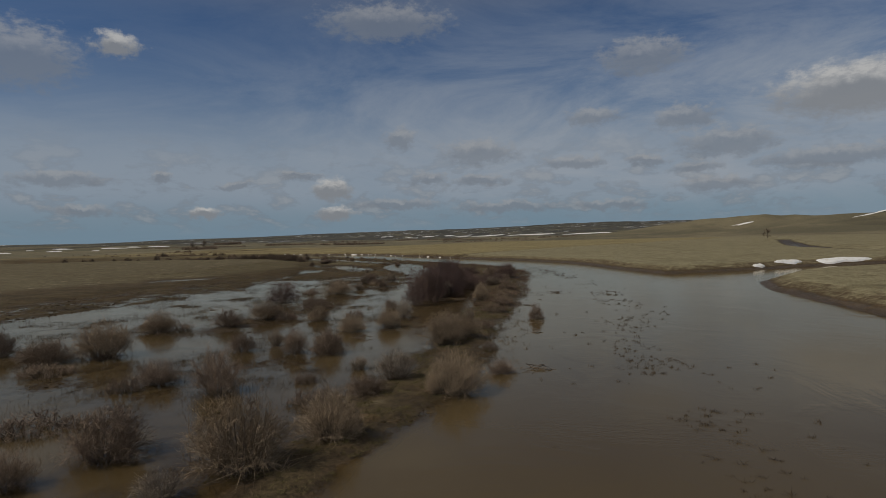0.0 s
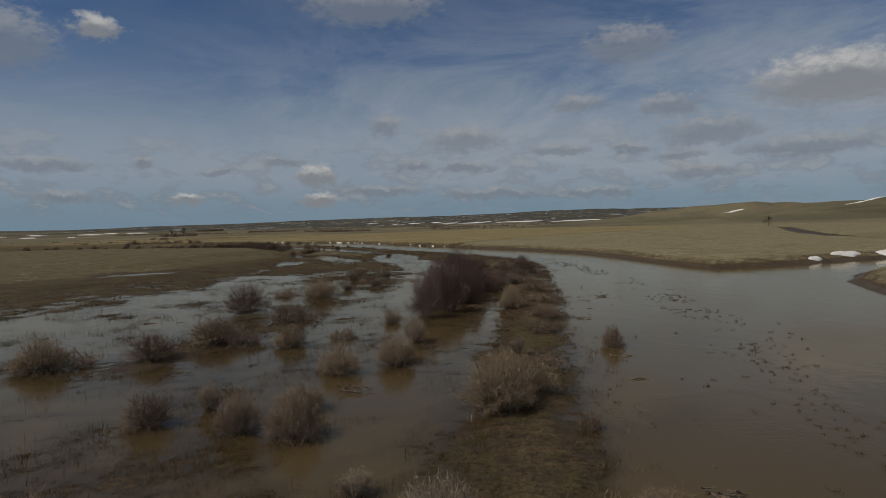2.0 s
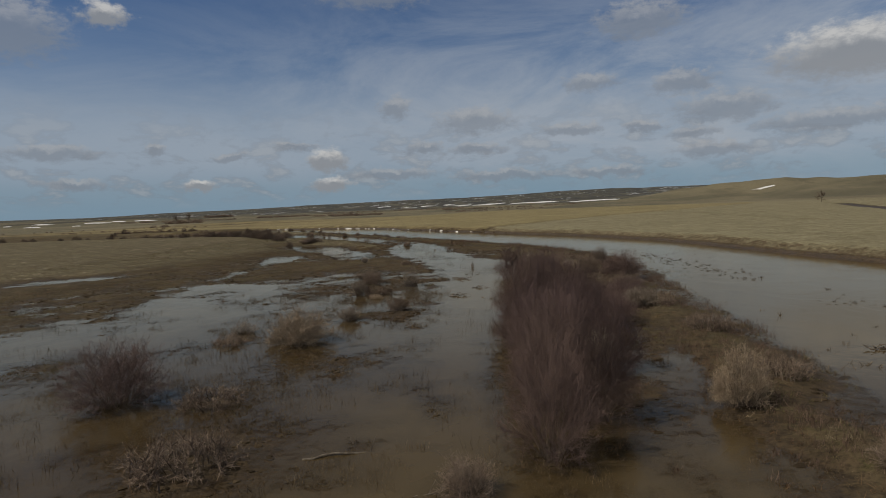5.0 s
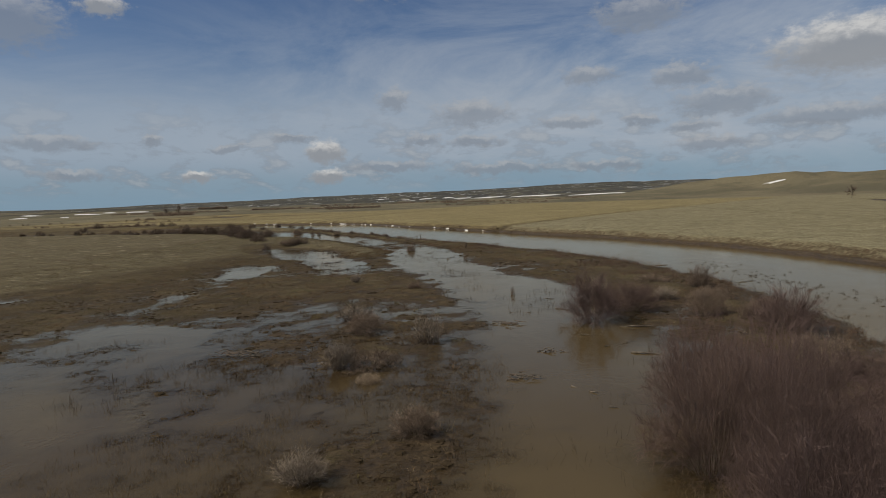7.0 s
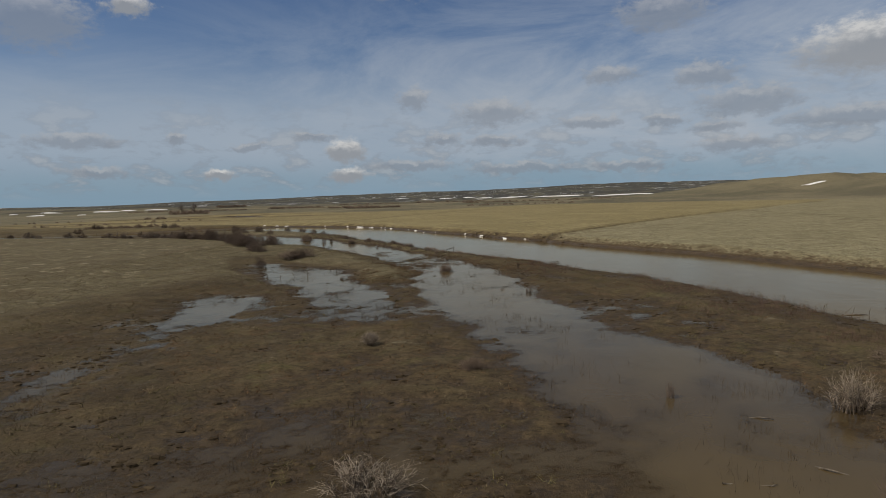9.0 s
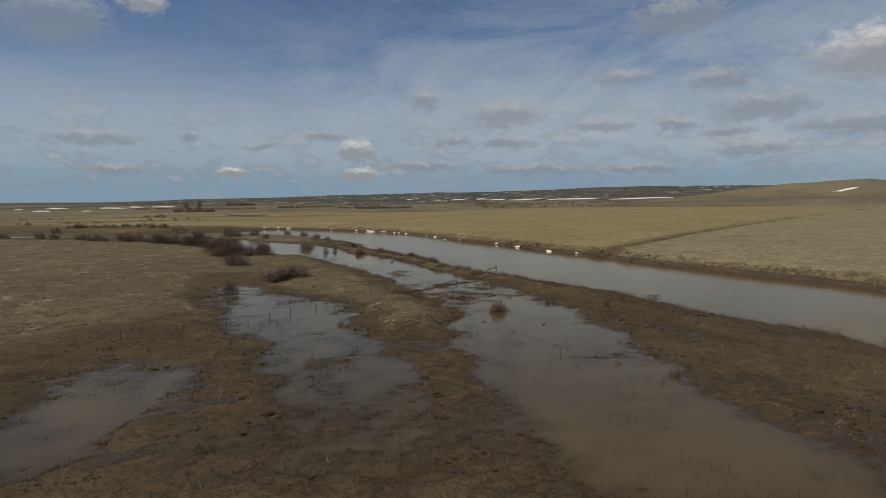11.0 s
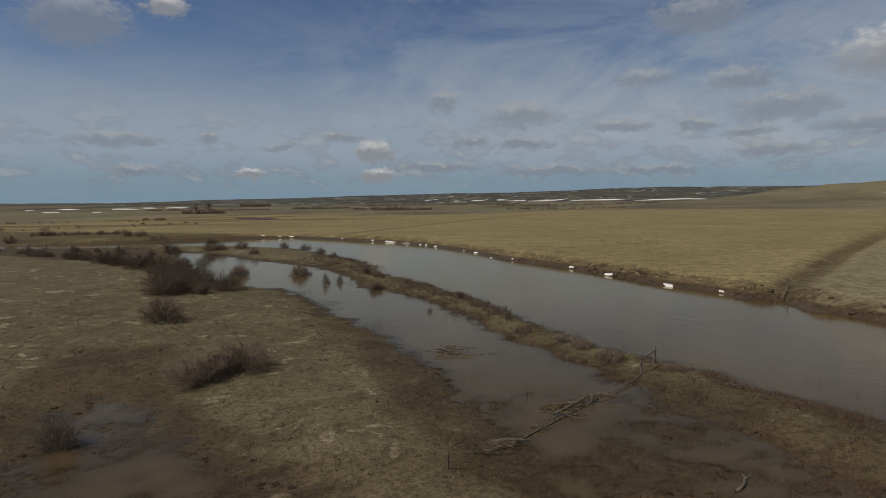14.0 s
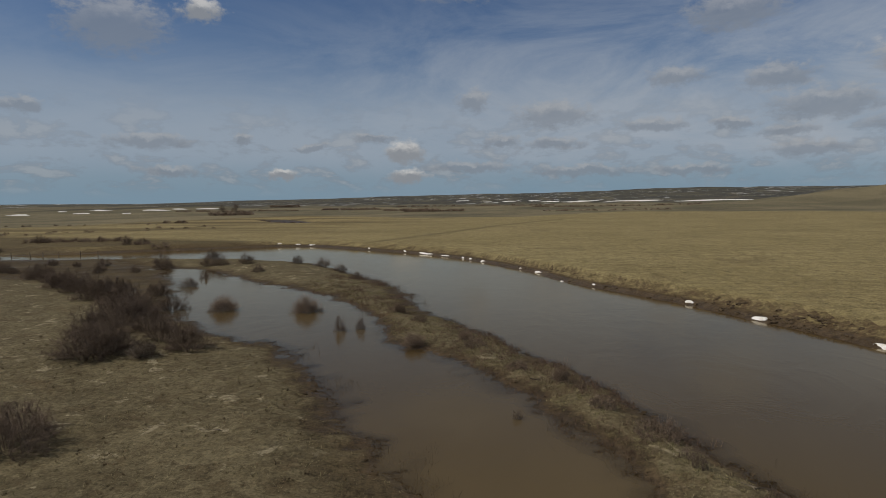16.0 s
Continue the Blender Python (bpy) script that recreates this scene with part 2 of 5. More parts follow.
    # bare soil where the bank breaks
    slope = g.node("ShaderNodeSeparateXYZ", Vector=g.node("ShaderNodeNewGeometry").outputs["True Normal"]).outputs[2]
    c = g.mix(g.math("MULTIPLY", g.ramp(slope, 0.985, 0.93), g.ramp(fine, 0.25, 0.6)), c, (0.115, 0.082, 0.050))
    coarse = g.ramp(g.noise(g.scaled(p, (1.0, 0.5, 1.0)), 0.8, 9, 0.82, 0.3), 0.44, 0.60)
    c = g.mix(g.math("MULTIPLY", coarse, g.ramp(field, 0.2, 0.8, 0.25, 0.6)), c, g.mix(1.0, c, (0.62, 0.60, 0.56), "MULTIPLY"))
    # far hills: sage and bare soil, with mild haze grey put into their colour
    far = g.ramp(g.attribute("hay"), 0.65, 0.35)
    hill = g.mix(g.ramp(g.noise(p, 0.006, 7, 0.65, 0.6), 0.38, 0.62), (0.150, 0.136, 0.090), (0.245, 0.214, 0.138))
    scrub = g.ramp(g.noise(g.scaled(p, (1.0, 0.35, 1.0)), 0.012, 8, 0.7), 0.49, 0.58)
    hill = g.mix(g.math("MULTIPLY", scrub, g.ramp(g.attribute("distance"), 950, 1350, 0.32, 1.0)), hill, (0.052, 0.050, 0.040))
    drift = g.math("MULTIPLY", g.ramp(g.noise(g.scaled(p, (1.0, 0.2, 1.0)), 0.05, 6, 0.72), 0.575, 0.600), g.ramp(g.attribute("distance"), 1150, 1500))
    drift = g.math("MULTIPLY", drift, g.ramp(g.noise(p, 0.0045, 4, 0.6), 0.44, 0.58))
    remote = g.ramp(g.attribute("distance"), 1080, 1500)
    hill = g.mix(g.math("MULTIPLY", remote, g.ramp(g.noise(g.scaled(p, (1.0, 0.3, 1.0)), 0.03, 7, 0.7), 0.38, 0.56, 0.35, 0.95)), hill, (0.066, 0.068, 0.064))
    hill = g.mix(drift, hill, (0.78, 0.80, 0.84))
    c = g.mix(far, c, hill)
    c = g.mix(g.ramp(g.noise(p, 3.4, 5, 0.75), 0.46, 0.64, 0.0, 0.75), c, g.mix(1.0, c, (0.45, 0.44, 0.43), "MULTIPLY"))
    c = g.mix(g.ramp(grain, 0.42, 0.64, 0.0, 0.6), c, g.mix(1.0, c, (0.45, 0.45, 0.45), "MULTIPLY"))
    c = g.mix(g.ramp(fine, 0.5, 0.8, 0.0, 0.35), c, g.mix(1.0, c, (1.5, 1.45, 1.3), "MULTIPLY"))
    rough = g.ramp(level, -0.05, 0.15, 0.45, 0.95)
    return g.done(c, rough, g.math("ADD", fine, g.math("MULTIPLY", grain, 0.4)), 0.9, 0.12, 0.15)


def water_material():
    w = Mat("turbid_flood_water")
    p = w.position()
    depth = w.attribute("depth")
    silt = w.mix(w.ramp(w.noise(w.scaled(p, (1.0, 0.35, 1.0)), 0.06, 5, 0.6, 0.8), 0.35, 0.65), (0.086, 0.0615, 0.030), (0.100, 0.073, 0.037))
    body = w.node("ShaderNodeBsdfDiffuse", Color=silt)
    clear = w.node("ShaderNodeBsdfTransparent", Color=(0.80, 0.70, 0.52, 1))
    cover = w.ramp(depth, -0.03, 0.24, 0.42, 0.985)
    under = w.node("ShaderNodeMixShader", Fac=cover)
    w.link(clear.outputs[0], under.inputs[1]), w.link(body.outputs[0], under.inputs[2])
    # ripples: small, stronger on the open river, calm among the grass
    rip = w.noise(w.scaled(p, (1.0, 1.6, 1.0)), 2.2, 4, 0.6, 0.0)
    swirl = w.noise(w.scaled(p, (1.0, 0.6, 1.0)), 0.22, 4, 0.6, 1.5)
    long = w.noise(w.scaled(p, (0.35, 1.0, 1.0)), 0.55, 5, 0.65, 0.15)
    height = w.math("MULTIPLY", w.math("ADD", rip, w.math("MULTIPLY", long, 0.7)), w.ramp(swirl, 0.40, 0.62, 0.12, 1.2))
    bump = w.node("ShaderNodeBump", Height=height, Strength=0.09, Distance=0.06)
    fres = w.node("ShaderNodeFresnel", IOR=1.33, Normal=bump.outputs[0])
    shine = w.node("ShaderNodeBsdfGlossy", Roughness=0.09, Normal=bump.outputs[0])
    shine.inputs[0].default_value = (0.95, 0.89, 0.75, 1)
    top = w.node("ShaderNodeMixShader", Fac=fres.outputs[0])
    w.link(under.outputs[0], top.inputs[1]), w.link(shine.outputs[0], top.inputs[2])
    # grass mats and clods break the surface in the shallows
    mats = w.noise(p, 1.5, 8, 0.74, 0.3)
    wet = w.ramp(w.math("ADD", depth, w.math("MULTIPLY", w.math("SUBTRACT", 0.5, mats), 0.55)), -0.06, 0.10)
    bare = w.node("ShaderNodeBsdfTransparent", Color=(1, 1, 1, 1))
    open_ = w.node("ShaderNodeMixShader", Fac=wet)
    w.link(bare.outputs[0], open_.inputs[1]), w.link(top.outputs[0], open_.inputs[2])
    w.link(open_.outputs[0], w.out.inputs[0])
    return w.m


def twig_material(name, dark, light):
    g = Mat(name)
    r = g.node("ShaderNodeNewGeometry").outputs["Random Per Island"]
    o = g.node("ShaderNodeObjectInfo").outputs["Random"]
    n = g.noise(g.position(), 3.0, 3)
    c = g.mix(r, dark, light)
    c = g.mix(g.ramp(n, 0.35, 0.7, 0.0, 0.45), c, dark)
    c = g.mix(g.math("MULTIPLY", o, 0.35), c, (0.13, 0.095, 0.065))
    return g.done(c, 0.85, None, spec=0.15)


def snow_material():
    g = Mat("old_drift_snow")
    p = g.position()
    c = g.mix(g.ramp(g.noise(p, 1.3, 6, 0.7), 0.45, 0.75), (0.82, 0.83, 0.85), (0.60, 0.57, 0.52))
    return g.done(c, 0.7, g.noise(p, 4.0, 5), 0.4, 0.08)


def wood_material(name, a, b):
    g = Mat(name)
    p = g.position()
    c = g.mix(g.ramp(g.noise(p, 5.0, 5, 0.7), 0.3, 0.7), a, b)
    return g.done(c, 0.85, g.noise(p, 22.0, 4), 0.5, 0.02)


GROUND, WATER, SNOW = ground_material(), water_material(), snow_material()
TWIGS = {
    "tan": twig_material("tan_willow_twigs", (0.165, 0.124, 0.090), (0.50, 0.40, 0.285)),
    "grey": twig_material("grey_willow_twigs", (0.15, 0.12, 0.095), (0.46, 0.395, 0.32)),
    "brown": twig_material("brown_willow_twigs", (0.112, 0.083, 0.066), (0.35, 0.270, 0.208)),
    "purple": twig_material("purple_willow_twigs", (0.084, 0.057, 0.056), (0.195, 0.135, 0.127)),
    "dark": twig_material("dark_scrub_twigs", (0.072, 0.054, 0.044), (0.215, 0.165, 0.133)),
}
STEM = wood_material("willow_stem_bark", (0.070, 0.054, 0.042), (0.20, 0.160, 0.125))
SOIL = wood_material("damp_bank_soil", (0.034, 0.024, 0.016), (0.105, 0.078, 0.048))
DRIFT = wood_material("weathered_driftwood", (0.065, 0.052, 0.040), (0.21, 0.180, 0.142))
POST = wood_material("old_fence_post_wood", (0.080, 0.066, 0.053), (0.21, 0.175, 0.14))

# ---- the lie of the land ----
RIVER_LEFT = ((-4, -80), (-4, 16), (-2, 22), (-0.5, 26), (1.2, 31), (2.1, 37), (3.0, 44), (4.4, 54), (6.3, 66), (8, 80), (9.5, 96), (11, 109),
              (10.8, 122), (8, 136), (4.5, 147), (1, 155), (-3, 160), (-8, 170), (-12, 176), (-17.6, 183.5), (-20.9, 187.6), (-24, 191.6), (-26, 197), (-28.4, 203), (-32, 209),
              (-37, 217.5), (-41, 222.5), (-45, 229), (-51, 238), (-58, 253), (-69, 267), (-82, 274), (-110, 276), (-150, 271), (-230, 285))
RIVER_RIGHT = ((-230, 300), (-150, 281), (-133, 284), (-113, 295), (-94, 307), (-86, 307.5), (-72, 298), (-61, 290.5), (-55, 285.5), (-50, 280.5), (-46, 276.5), (-42.3, 271),
               (-36.5, 261.5), (-33, 255.7), (-30, 247.3), (-24, 238), (-19, 230.7), (-15, 223), (-10.6, 214.6), (-6.6, 209.4), (-4.5, 205), (1, 194), (7.5, 183), (13, 175), (19, 161),
               (23.5, 150), (26.5, 136), (29, 117), (32, 102))
MOUTH = ((39, 103.5), (49, 107), (58, 111.5), (66, 114), (80, 117), (100, 121), (140, 131), (140, 120), (100, 110), (75, 104), (58, 97.5), (50, 94),
         (45, 91), (38, 82), (34.5, 72), (34, 66), (33, 58), (32, 48), (33.5, 38), (38, 20), (42, -80))
CHANNEL_EAST = ((-2.5, 52), (-4.5, 62), (-5.5, 75), (-3.4, 86), (-0.6, 92), (0.2, 98), (0.2, 105), (0.3, 112), (-0.5, 120), (-2.5, 125), (-6, 130), (-8.5, 140), (-10, 150), (-12, 160),
                (-14.5, 166), (-18, 176), (-22.5, 184), (-28, 193), (-29.5, 197), (-32.5, 202), (-36, 207), (-41, 212), (-44, 217), (-47, 224), (-53, 233), (-63, 241),
                (-70, 246), (-78, 254), (-86, 260))
CHANNEL_WEST = ((-93, 260), (-80, 244), (-67, 224), (-61, 217), (-54, 212), (-50, 211), (-46, 205), (-42, 199), (-37.5, 193),
                (-34, 187), (-30, 180), (-26.5, 171), (-23.5, 166), (-21.6, 160), (-21.2, 152),
                (-19.3, 144), (-17, 136.5), (-13.8, 125), (-12, 118), (-10, 112), (-9.5, 104), (-10, 92), (-10, 78), (-8.5, 62), (-6, 52))
SIDE_CHANNEL = CHANNEL_EAST + CHANNEL_WEST
LAGOON = ((-52, -80), (-46, 40), (-41.5, 55), (-41, 63), (-38, 69), (-36, 82), (-34.5, 92), (-31, 99), (-26, 105), (-24, 101), (-21.5, 93), (-17, 88), (-13.5, 84.5), (-9, 81), (-5, 62),
          (-3, 50), (-1, 44), (-1.5, 36), (-3, 31), (-5, 24), (-7, 16), (-8, -80))
POOL = ((-46, 172), (-44.5, 168), (-42.5, 164), (-37.5, 156.5), (-32.5, 150), (-29, 141), (-25.5, 134), (-20.5, 133), (-21.5, 143), (-25, 150), (-27.5, 155),
        (-29, 160), (-32, 165), (-36, 169), (-40.5, 172), (-42, 175), (-45.5, 175.5))
CREEK = ((112, 140), (104, 159), (105, 177), (107, 193), (118, 227), (141, 281), (177, 360))
FAR_BEND = ((-206, 532), (-195, 536), (-174, 508), (-148, 470), (-150, 456), (-166, 470), (-190, 505))
POOL_WEST = ((-40.5, 147), (-36, 146), (-33.3, 143.6), (-32.5, 138), (-32.2, 131), (-32.4, 123), (-32.9, 117), (-32.5, 110), (-28.5, 107.5), (-25.2, 106.6),
             (-23.8, 102), (-21, 93), (-24, 88), (-33, 92), (-33.5, 104), (-36, 112), (-35.5, 125), (-38.5, 138))
SLOT = ((-3.1, 38.9), (-2.9, 52.9), (-2.0, 58.1), (0.0, 67.7), (2.9, 78.8), (2.0, 67.4), (0.8, 59.3), (-0.1, 53.6), (-0.9, 39.6))
POOL_FAR = ((-58, 112), (-50, 118), (-47, 122), (-52, 122), (-60, 118))
MARSH = ((-70, -80), (-62, 40), (-56, 70), (-50, 96), (-46, 110), (-45, 126), (-43, 138), (-40, 148), (-39, 155), (-33, 146), (-28, 149), (-24, 154), (-21, 154),
         (-19, 165), (-12, 172), (-6, 168), (4, 150), (11, 132), (12, 108), (9, 80), (6.5, 60), (4, 40), (0, 24), (-2, -80))
SOAKED = ((-100, -80), (-84, 50), (-67, 92), (-60, 106), (-51, 128), (-47, 150), (-42, 158), (-36, 150), (-30, 130), (-24, 94), (-30, 60), (-30, -80))
HAY_EDGE = ((-900, 240), (-330, 340), (-262, 420), (-232, 640), (-195, 600), (-104, 528), (-50, 520), (-19, 587), (24, 662), (80, 628), (140, 588), (178, 538), (300, 430), (700, 240),
            (700, -700), (-900, -700))
LANES = (((-257, 407), (-238, 456), (-239, 551), (-230, 616)), 7.0), (((-198, 338), (-190, 358), (-171, 384), (-170, 430)), 5.0), (((-70.5, 305), (-66, 321), (-60, 348), (-50, 391), (-39, 427), (-21, 484)), 1.8)
SLOUGH = ((-230, 262), (-150, 256), (-112, 246), (-91, 237), (-74, 226), (-64, 213), (-58, 213), (-67, 227), (-80, 246), (-93, 262), (-110, 274), (-150, 270), (-230, 283))
FAR_SIDE = ((-260, 304), (-150, 283), (-113, 295), (-94, 302), (-100, 309), (-150, 322), (-200, 335), (-280, 350))
POOL_TIP = ((-53, 183), (-48, 184), (-44.5, 181.5), (-43.2, 177), (-39.5, 173.5), (-36, 169), (-46, 166))
WET_MARGIN = ((-41.5, 195), (-37.5, 193), (-34, 187), (-30, 180), (-26.5, 171), (-24.5, 167), (-27.5, 167.5), (-30, 172.5), (-33.2, 180), (-36.5, 187))
LEVEE_WET = ((-20.5, 181), (-17, 183), (-11, 175), (-5, 162), (0, 150), (-5, 138), (-11, 150), (-16, 163), (-27, 164), (-24, 172))
BRANCH = ((88, 352), (78, 335), (74, 277), (68, 225), (62, 176))
DITCH = ((-4.5, 203), (6, 219), (18.7, 239.6), (48.5, 284), (92, 347), (173, 455))


# flooded willows along the lagoon and the levee: kind, x, y, width, height
WILLOWS = (
    ("tan", -5.6, 19.8, 3.4, 2.7), ("tan", -3.4, 22.4, 2.5, 2.1), ("brown", -10.4, 21.0, 3.0, 1.9), ("low", -15.2, 23.8, 3.4, 0.9), ("low", -12.8, 24.6, 2.6, 0.8), ("low", -21.6, 33.6, 3.0, 0.9), ("low", -25.8, 38.6, 3.0, 1.0),
    ("brown", -11.9, 18.4, 1.8, 1.5), ("grey", -6.9, 17.6, 1.6, 1.1), ("brown", -10.3, 29.2, 2.6, 2.4), ("brown", -14.1, 31.0, 2.2, 1.5),
    ("low", -15.1, 29.8, 1.9, 0.9), ("tan", -21.4, 38.5, 3.6, 2.9), ("brown", -23.9, 36.8, 3.2, 1.8), ("tan", -23.4, 48.8, 3.0, 1.9),
    ("brown", -28.8, 39.4, 2.4, 2.0), ("brown", -13.1, 39.6, 1.8, 1.5))
WILLOWS_2 = (
    ("brown", -9.5, 38.8, 1.8, 1.9), ("brown", -7.4, 38.2, 2.1, 1.8), ("grey", -4.6, 33.7, 1.0, 1.0), ("grey", -2.3, 31.2, 2.3, 1.6),
    ("low", -6.7, 31.0, 1.2, 0.7), ("tan", 0.6, 28.5, 3.0, 2.3), ("brown", 2.8, 32.3, 1.4, 1.0), ("brown", 6.5, 51.9, 1.4, 1.8),
    ("tan", 0.5, 43.0, 3.1, 2.0), ("low", 2.4, 38.5, 1.0, 0.7), ("tan", -0.4, 40.9, 3.0, 2.4), ("tan", -8.0, 41.2, 2.1, 1.3),
    ("grey", -11.5, 41.3, 1.2, 1.4), ("brown", -18.5, 50.7, 2.8, 1.7), ("tan", -16.9, 55.2, 3.2, 2.0))
WILLOWS_3 = (
    ("low", -14.9, 54.6, 2.4, 1.0), ("tan", -11.9, 53.9, 2.2, 1.5), ("tan", -7.7, 47.2, 2.6, 1.6), ("tan", -5.1, 48.8, 2.1, 1.9),
    ("purple", -19.9, 69.3, 3.6, 3.2), ("grey", 1.1, 49.8, 1.0, 1.3), ("tan", 2.2, 67.4, 2.0, 2.3), 
    ("low", -14.5, 63.4, 3.4, 1.2), ("brown", -6.7, 61.7, 1.6, 1.2), ("grey", -4.6, 54.4, 1.8, 1.9), ("low", -14.3, 97.2, 3.2, 1.0),
    ("low", -16.3, 69.2, 3.0, 0.8), ("low", -23.2, 49.3, 4.4, 1.1))
THICKET = (
    ("purple", -4.4, 63.6, 2.9, 4.2), ("purple", -2.6, 66.5, 3.0, 4.5), ("purple", -3.4, 71.2, 3.4, 4.6), ("purple", -1.4, 76.0, 3.2, 4.2),
    ("purple", -3.6, 80.5, 3.0, 4.4), ("purple", -3.4, 85.6, 3.6, 4.5), ("purple", -1.2, 86.8, 3.8, 4.7), ("purple", 0.4, 91.4, 3.6, 2.8),
    ("low", 4.2, 93.5, 3.0, 1.3), ("low", 5.8, 97.0, 3.0, 1.2), ("purple", -4.2, 76.6, 2.8, 3.6), ("purple", -2.5, 105.6, 4.4, 3.8))
MARSH_BUSHES = (
    ("tan", -15.8, 79.4, 3.7, 2.4), ("brittle", -20.0, 82.6, 2.2, 0.9), ("grey", -14.3, 85.4, 1.7, 1.1), ("brown", -15.8, 104.2, 2.6, 1.6), ("brittle", -11.9, 101.5, 1.9, 2.0),
    ("grey", -15.7, 96.7, 1.7, 1.6), ("brown", -11.5, 88.8, 1.8, 1.1), ("brown", 7.9, 117.1, 2.3, 2.0), ("brown", 4.4, 106.3, 2.6, 2.2),
    ("grey", -20.2, 125.3, 1.2, 0.9), ("brown", -14.4, 120.5, 1.4, 0.8), ("grey", 3.8, 112.4, 1.9, 1.2), ("low", -19.6, 79.6, 2.2, 0.8), ("brittle", -17.0, 108.2, 3.2, 1.2), ("tan", -14.0, 94.5, 1.2, 0.7),
    ("brittle", -0.3, 115.1, 2.3, 1.8), ("tuft", -10.2, 162.4, 0.8, 1.0))
PENINSULA = (
    ("brown", -42.0, 178.1, 3.8, 1.6), ("dark", -41.2, 178.9, 2.6, 1.5), ("dark", -40.2, 179.4, 2.7, 1.6), ("dark", -53.3, 193.3, 2.3, 1.8), ("dark", -43.4, 170.0, 1.6, 1.6),
    ("dark", -52.3, 191.8, 3.2, 2.0), ("dark", -61.0, 207.3, 4.0, 2.8), ("dark", -55.8, 208.8, 2.4, 2.1), ("grey", -56.6, 205.7, 2.0, 1.2),
    ("brown", -61.6, 224.4, 2.8, 2.2), ("brown", -53.5, 224.4, 2.9, 2.2), ("dark", -64.5, 211.5, 3.6, 2.4), ("dark", -47.6, 216.6, 0.9, 1.8),
    ("dark", -46.2, 217.4, 0.8, 1.4), ("brown", -40.8, 212.2, 1.8, 1.1))
PENINSULA_2 = (
    ("dark", -71.2, 223.6, 5.0, 2.9), ("dark", -74.6, 226.0, 3.4, 2.4), ("dark", -82.6, 233.0, 5.4, 2.7), ("dark", -88.6, 236.8, 4.4, 2.6),
    ("dark", -101.5, 246.0, 4.0, 2.4), ("dark", -112.9, 252.2, 2.8, 1.8), ("dark", -66.8, 217.8, 4.2, 2.6), ("dark", -78.4, 229.4, 3.6, 2.4),
    ("dark", -95.0, 241.5, 4.0, 2.2), ("dark", -70.9, 263.6, 2.0, 1.5), ("dark", -77.4, 247.7, 1.5, 1.4), ("dark", -82.8, 261.6, 2.6, 1.8),
    ("dark", -58.6, 210.6, 2.6, 1.9), ("dark", -62.4, 214.6, 3.2, 2.1), ("dark", -69.0, 221.0, 3.0, 2.0), ("dark", -76.4, 225.4, 3.6, 2.1), ("dark", -85.6, 232.6, 3.4, 2.0),
    ("dark", -92.7, 261.0, 3.2, 2.2), ("dark", -72.0, 252.5, 1.8, 1.4), ("dark", -121.0, 258.0, 3.0, 1.8))
TUFTS = (
    ("tuft", -6.4, 116.6, 0.7, 1.1), ("brown", -18.5, 161.4, 1.5, 1.3), ("tuft", -33.2, 199.0, 0.9, 0.8), ("tuft", -29.2, 156.0, 0.9, 0.6),
    ("tuft", -26.6, 193.9, 1.1, 0.8), ("tuft", -26.8, 194.9, 1.3, 0.6), ("tuft", -30.2, 203.2, 1.2, 0.5), ("tuft", -23.4, 188.8, 1.4, 0.6),
    ("tuft", -10.2, 144.4, 1.1, 0.6), ("tuft", -12.4, 146.5, 0.8, 0.5))
BANK_BRUSH = (
    ("dark", -115.3, 252.7, 1.6, 1.2), ("dark", -110.3, 251.1, 1.6, 1.2), ("dark", -102.7, 247.1, 2.8, 1.7), ("dark", -86.5, 232.6, 2.8, 1.7), ("dark", -81.8, 229.2, 2.8, 1.7),
    ("dark", -81.1, 230.8, 2.8, 1.7), ("dark", -81.6, 236.3, 2.8, 1.7), ("dark", -67.9, 220.5, 3.8, 2.4), ("dark", -59.4, 205.9, 3.8, 2.4), ("dark", -60.1, 205.2, 3.8, 2.4),
    ("dark", -73.7, 232.3, 2.8, 1.7), ("dark", -66.9, 224.4, 2.8, 1.7), ("dark", -55.0, 208.0, 2.8, 1.7), ("dark", -56.7, 206.2, 1.6, 1.2), ("dark", -84.9, 261.4, 2.8, 1.7),
    ("dark", -91.1, 259.2, 2.8, 1.7), ("dark", -78.5, 261.6, 2.8, 1.7), ("dark", -108.0, 260.9, 1.6, 1.2), ("dark", -99.6, 256.0, 1.6, 1.2), ("dark", -92.0, 253.5, 1.6, 1.2))
LEVEE_BRUSH = (
    ("purple", 1.8, 86.4, 3.4, 2.2), ("purple", 3.6, 89.0, 3.2, 1.7), ("purple", 1.2, 81.6, 3.2, 2.4), ("purple", 4.8, 92.4, 3.0, 1.5), ("purple", 0.6, 108.4, 4.0, 2.4),
    ("low", -5.2, 27.2, 2.6, 0.9), ("brown", -3.3, 28.4, 2.2, 1.1), ("low", 1.9, 47.0, 2.2, 0.8))
